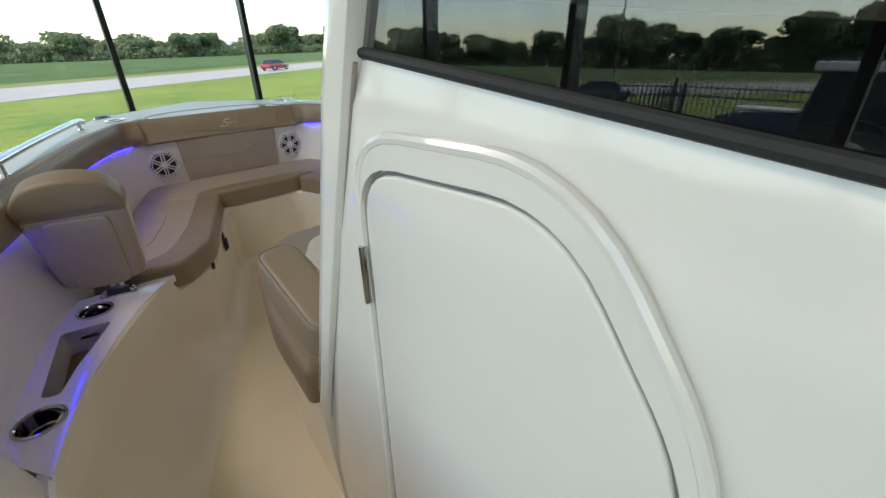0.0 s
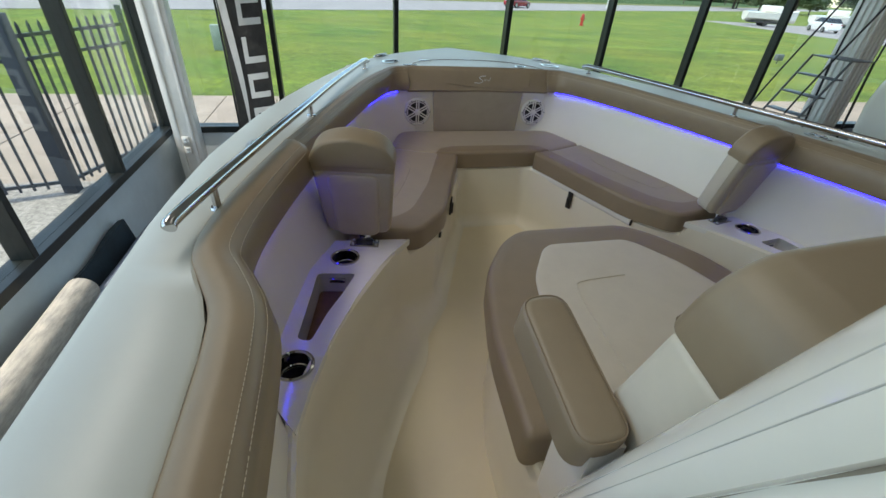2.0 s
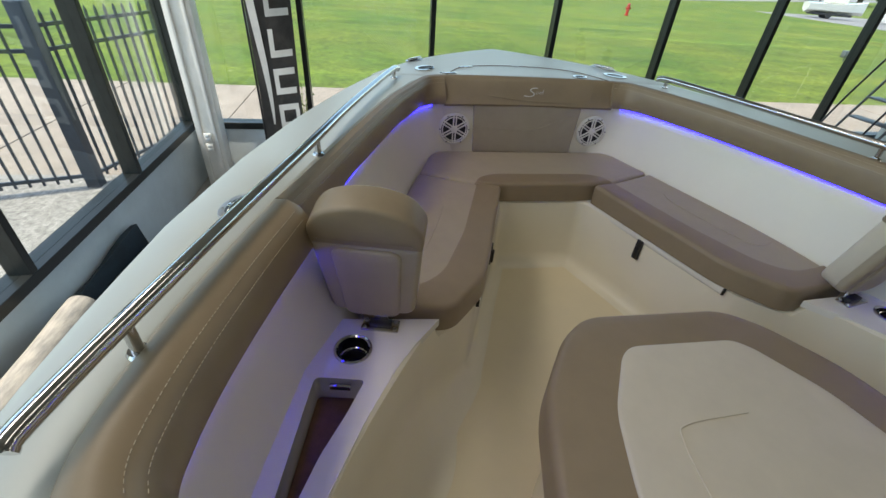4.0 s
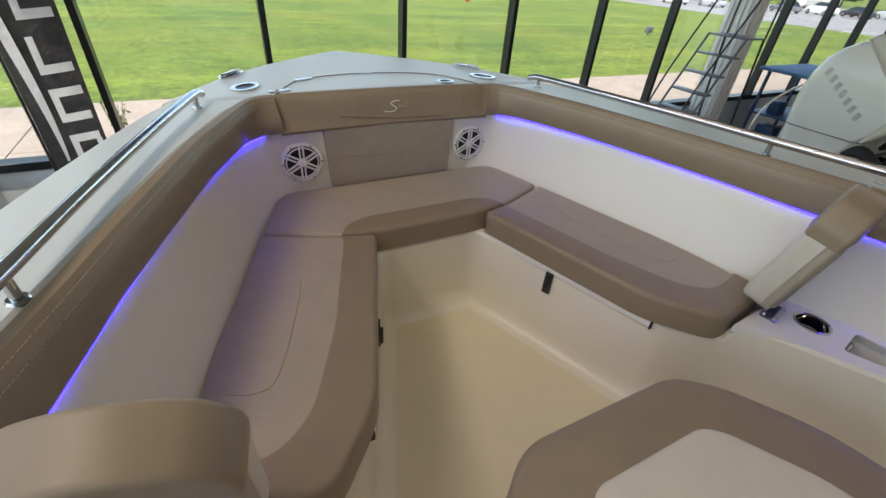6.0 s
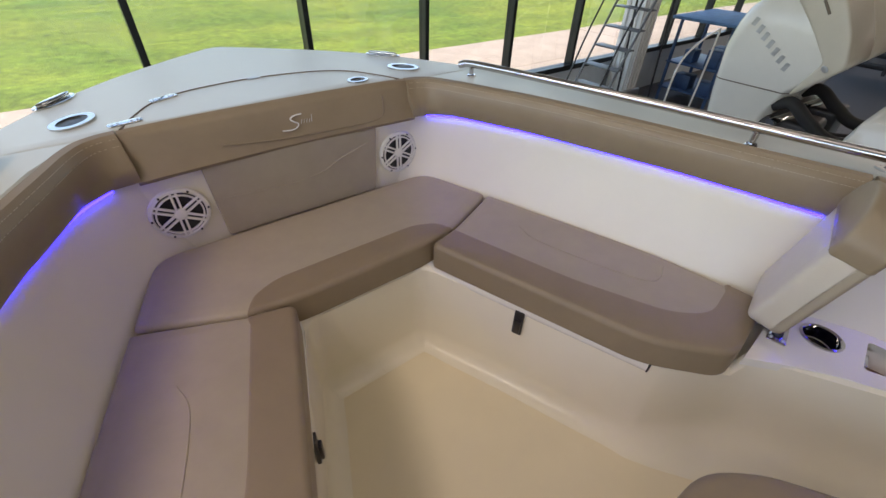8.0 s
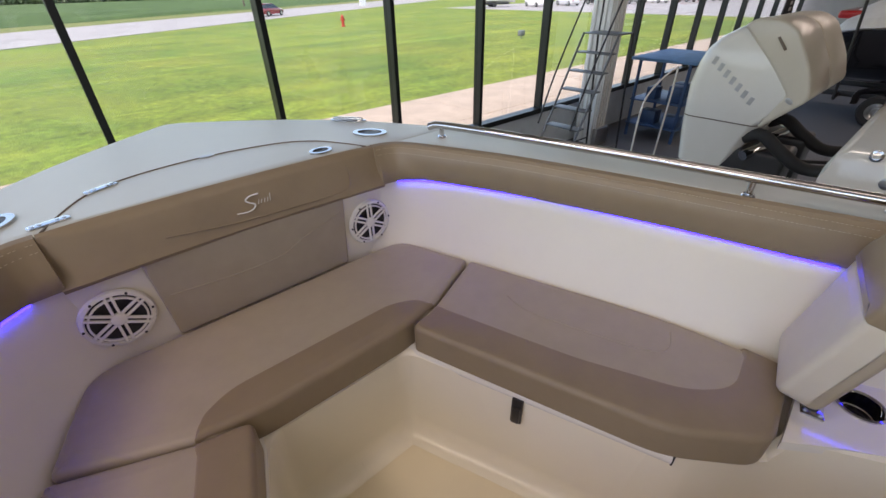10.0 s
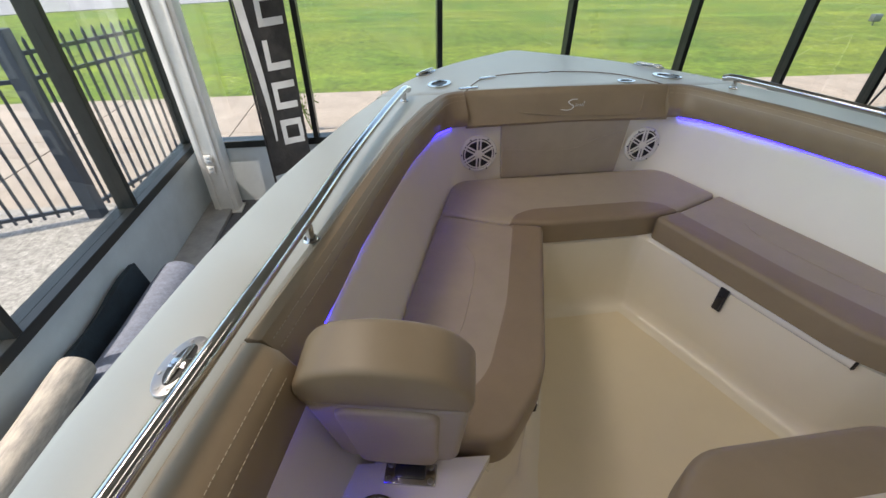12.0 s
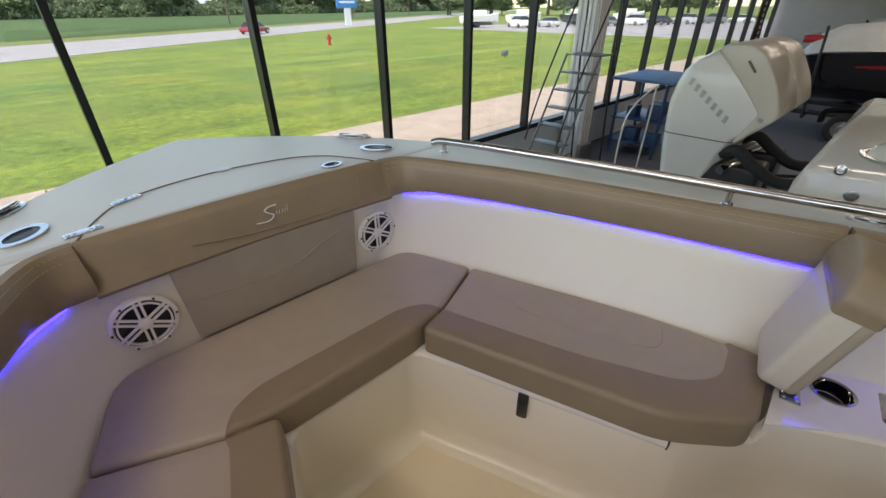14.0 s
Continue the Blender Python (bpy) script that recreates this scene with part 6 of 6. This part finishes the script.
def lot_boat(x, y, mat, word):
    b = thing("parked_boat", word + " motor boat on a trailer on the far lot", "boat")
    m = Matrix.Translation((x, y, GROUND)) @ Matrix.Rotation(radians(-25), 4, "Z")
    secs = [[(px, -w, zt), (px, -w * 0.8, 0.9), (px, 0, 0.55), (px, w * 0.8, 0.9), (px, w, zt), (px, 0, zt + 0.12)] for px, w, zt in ((-3.2, 1.1, 1.6), (0, 1.2, 1.65), (2, 0.9, 1.8), (3.4, 0.1, 2.0))]
    part("hull", moved(loft(secs), m), mat, b)
    part("cabin", moved(box(-1.2, 1.0, -0.8, 0.8, 1.7, 2.5, 0.15, 3), m), GEL, b)
    part("cradle", moved(box(-2.5, 2.0, -0.9, 0.9, 0.35, 0.6, 0.03), m), BLACKP, b)
    part("axle_wheel", revolve([(0.0, -1.0), (0.34, -1.0), (0.34, 1.0), (0.0, 1.0)], 18, m=m @ Matrix.Translation((-0.6, 0, 0.34)) @ Matrix.Rotation(radians(90), 4, "X")), RUBBER, b)


for x, y, mat, word in ((58, 52, GEL, "white"), (70, 52, GEL, "white"), (80, 47, BLACKG, "black"), (93, 43, GEL, "white")):
    lot_boat(x, y, mat, word)
sg = thing("road_sign", "blue and white roadside sign on a post", "sign")
part("board", box(48.0, 52.6, 79.9, 80.2, 1.6, 4.2, 0.05), material("blue_sign", (0.03, 0.22, 0.55), 0.4), sg)
part("top_board", box(48.4, 52.2, 79.9, 80.2, 4.3, 5.2, 0.05), material("pale_sign", (0.6, 0.65, 0.7), 0.4), sg)
for z in (2.4, 3.1):
    part("letter_bar", box(48.6, 52.0, 79.85, 79.9, z, z + 0.35), WHITEP, sg, "white bar of lettering")
part("post", box(49.6, 51.0, 79.95, 80.15, GROUND - 0.1, 1.7), WHITEP, sg)

# utility poles and wires along the road
WOOD = material("weathered_pole_wood", (0.12, 0.09, 0.07), 0.9, vary=0.15, scale=4, bump=0.5, bump_scale=40, stretch=(1, 1, 0.2))
poles = []
for k in range(-2, 5):
    x = 32 + k * 48
    y = 66 + 0.66 * x + 6
    u = thing("utility_pole", "weathered wooden utility pole with cross-arm beside the road", "pole", "utility poles")
    part("pole", tube([(x, y, GROUND - 0.3), (x, y, GROUND + 11.5)], [0.17, 0.11], 8), WOOD, u)
    part("cross_arm", moved(box(-1.2, 1.2, -0.06, 0.06, 10.6, 10.75), Matrix.Translation((x, y, GROUND)) @ Matrix.Rotation(radians(33 + 90), 4, "Z")), WOOD, u)
    poles.append((x, y))
for (ax, ay), (bx, by) in zip(poles, poles[1:]):
    w = [(ax + (bx - ax) * f, ay + (by - ay) * f, GROUND + 10.75 - 3.2 * f * (1 - f)) for f in [k / 8 for k in range(9)]]
    for d in (-1, 1):
        solo("power_line", tube([(p[0] - d * 0.6, p[1] + d * 0.9, p[2]) for p in w], 0.03, 4), RUBBER, "black power line sagging between the poles", "wire", "power lines")

# trees
def leafy(name, c1, c2):
    """Leaf colour that lets a share of the light through."""
    m = material(name, c1, 0.7, color2=c2, scale=0.3, island=0.22)
    n, l = m.node_tree.nodes, m.node_tree.links
    tl = n.new("ShaderNodeBsdfTranslucent")
    p = n["Principled BSDF"]
    l.new(p.inputs["Base Color"].links[0].from_socket, tl.inputs["Color"])
    mx = n.new("ShaderNodeMixShader")
    mx.inputs[0].default_value = 0.45
    l.new(p.outputs[0], mx.inputs[1])
    l.new(tl.outputs[0], mx.inputs[2])
    l.new(mx.outputs[0], n["Material Output"].inputs[0])
    return m


# Both leaf colours are lightened to put distance haze into them.
LEAF = leafy("hazed_tree_leaves", (0.13, 0.19, 0.10), (0.18, 0.24, 0.135))
LEAF2 = leafy("hazed_pale_tree_leaves", (0.145, 0.205, 0.10), (0.20, 0.255, 0.14))
BARK = material("tree_bark", (0.10, 0.08, 0.06), 0.9, vary=0.2)


def crown_mesh(rng, blobs, count, size):
    """Clumps of small leaf patches spread over several overlapping lobes."""
    verts, faces = [], []
    for k in range(count):
        cx, cy, cz, r = blobs[rng.randrange(len(blobs))]
        a, b = rng.random() * 6.283, math.acos(rng.uniform(-0.75, 1))
        rr = r * (0.55 + 0.55 * rng.random())
        c = Vector((cx + rr * math.sin(b) * math.cos(a), cy + rr * math.sin(b) * math.sin(a), cz + rr * 0.85 * math.cos(b)))
        q = Euler((rng.random() * 6, rng.random() * 6, rng.random() * 6)).to_matrix()
        s = size * (0.6 + 0.8 * rng.random())
        i = len(verts)
        for u, v, w in ((-1, -0.5, 0), (0.5, -0.8, 0.15), (1, 0.5, -0.1), (-0.5, 0.8, 0.1)):
            verts.append(c + q @ Vector((u * s, v * s, w * s)))
        faces.append((i, i + 1, i + 2, i + 3))
    me = bpy.data.meshes.new("crown")
    me.from_pydata([tuple(v) for v in verts], [], faces)
    return me


def tree(rng, h, spread, mat, label):
    t = thing("tree", label, "tree", "far trees")
    part("trunk", tube([(0, 0, -0.5), (0.1, 0, h * 0.3), (0.0, 0.1, h * 0.75)], [h * 0.03, h * 0.022, h * 0.008], 7), BARK, t)
    for k in range(4):
        a = k * 1.6 + rng.random()
        part("limb", tube([(0.05, 0, h * (0.28 + 0.07 * k)), (math.cos(a) * spread * 0.5, math.sin(a) * spread * 0.5, h * (0.5 + 0.07 * k))], [h * 0.012, h * 0.004], 5), BARK, t)
    blobs = [(0, 0, h * 0.62, spread * 0.62)]
    for k in range(11):
        a = rng.random() * 6.283
        blobs.append((math.cos(a) * spread * 0.55, math.sin(a) * spread * 0.55, h * (0.32 + 0.5 * rng.random()), spread * (0.22 + 0.26 * rng.random())))
    me = crown_mesh(rng, blobs, 3000, h * 0.034)
    me.materials.append(mat)
    c = new("crown", me)
    c.parent = t
    return t


rng = random.Random(4)
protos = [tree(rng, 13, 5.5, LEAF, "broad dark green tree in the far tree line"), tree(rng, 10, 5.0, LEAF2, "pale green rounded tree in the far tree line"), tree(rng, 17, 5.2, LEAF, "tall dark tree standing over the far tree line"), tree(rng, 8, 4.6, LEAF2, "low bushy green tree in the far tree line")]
spots = []
for k in range(112):
    x = -110 + k * 4.1 + rng.uniform(-2, 2)
    spots.append((x, 215 + 0.30 * x + rng.uniform(-10, 14)))
for k in range(46):
    y = -60 + k * 6.0 + rng.uniform(-2, 2)
    spots.append((-135 + 0.08 * y + rng.uniform(-8, 8), y))
for k in range(34):
    spots.append((138 + rng.uniform(-6, 10) + 0.9 * k, 150 - 6.5 * k))
for i, (x, y) in enumerate(spots):
    p = protos[(0, 3, 1, 0, 3, 1, 2, 3)[rng.randrange(8)]]
    s = 0.7 + 0.55 * rng.random()
    m = Matrix.Translation((x, y, GROUND)) @ Matrix.Rotation(rng.random() * 6, 4, "Z") @ Matrix.Diagonal((s * 1.4, s * 1.4, s * rng.uniform(0.8, 1.1), 1))
    if i < 4:
        protos[i].matrix_basis = m
    else:
        q = copy_thing(p, Matrix())
        q.matrix_basis = m
# undergrowth along the tree line
blobs = [(-120 + k * 2.6, 206 + 0.30 * (-120 + k * 2.6) + rng.uniform(-2, 3), GROUND + 1.6, 2.0 + rng.random() * 2.2) for k in range(190)]
me = crown_mesh(rng, blobs, 26000, 0.5)
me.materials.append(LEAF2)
tagged(new("hedgerow", me), "green undergrowth along the edge of the far field", "hedge", kind="stuff")
west = [(-131 + rng.uniform(-4, 4), -70 + k * 3.0, GROUND + 1.8, 2.2 + rng.random() * 2.6) for k in range(100)]
me = crown_mesh(rng, west, 14000, 0.55)
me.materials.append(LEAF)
tagged(new("hedgerow", me), "green undergrowth below the trees beyond the yard", "hedge", kind="stuff")
barn = thing("barn", "far white barn with pale metal roof behind the trees", "barn")
part("wall", box(60, 84, 268, 280, GROUND, 4.0), GEL, barn)
part("roof", loft([[(59, 267, 4.0), (59, 274, 7.2), (59, 281, 4.0)], [(85, 267, 4.0), (85, 274, 7.2), (85, 281, 4.0)]]), PAINTS[0], barn)

# weeds at the foot of the glass
WEED = material("weed_leaf", (0.10, 0.16, 0.03), 0.8, color2=(0.18, 0.22, 0.06), scale=8, island=0.3)
for wx, wy, hgt in ((5.6, 4.35, 0.55), (7.3, 4.3, 0.7), (9.6, 4.25, 0.6), (-2.35, 6.6, 0.8)):
    w = thing("weed", "tall green weed growing from a pavement joint", "plant", "weeds")
    for k in range(9):
        a = rng.random() * 6.283
        tip = Vector((wx + math.cos(a) * 0.16, wy + math.sin(a) * 0.12, GROUND + hgt * (0.5 + 0.5 * rng.random())))
        b = tube(smooth_path([(wx, wy, GROUND - 0.05), ((wx + tip.x) / 2 - 0.02, (wy + tip.y) / 2, GROUND + hgt * 0.35), tip], 3), 0.006, 4)
        for j in range(7):
            f = 0.35 + 0.65 * j / 7
            pnt = Vector((wx, wy, GROUND)).lerp(tip, f)
            q = Euler((rng.random() * 6, rng.random() * 6, rng.random() * 6)).to_matrix()
            vs = [b.verts.new(pnt + q @ Vector(v)) for v in ((0, 0, 0), (0.05, 0.018, 0), (0.09, 0, 0.01), (0.05, -0.018, 0))]
            b.faces.new(vs)
        part("stem", b, WEED, w)
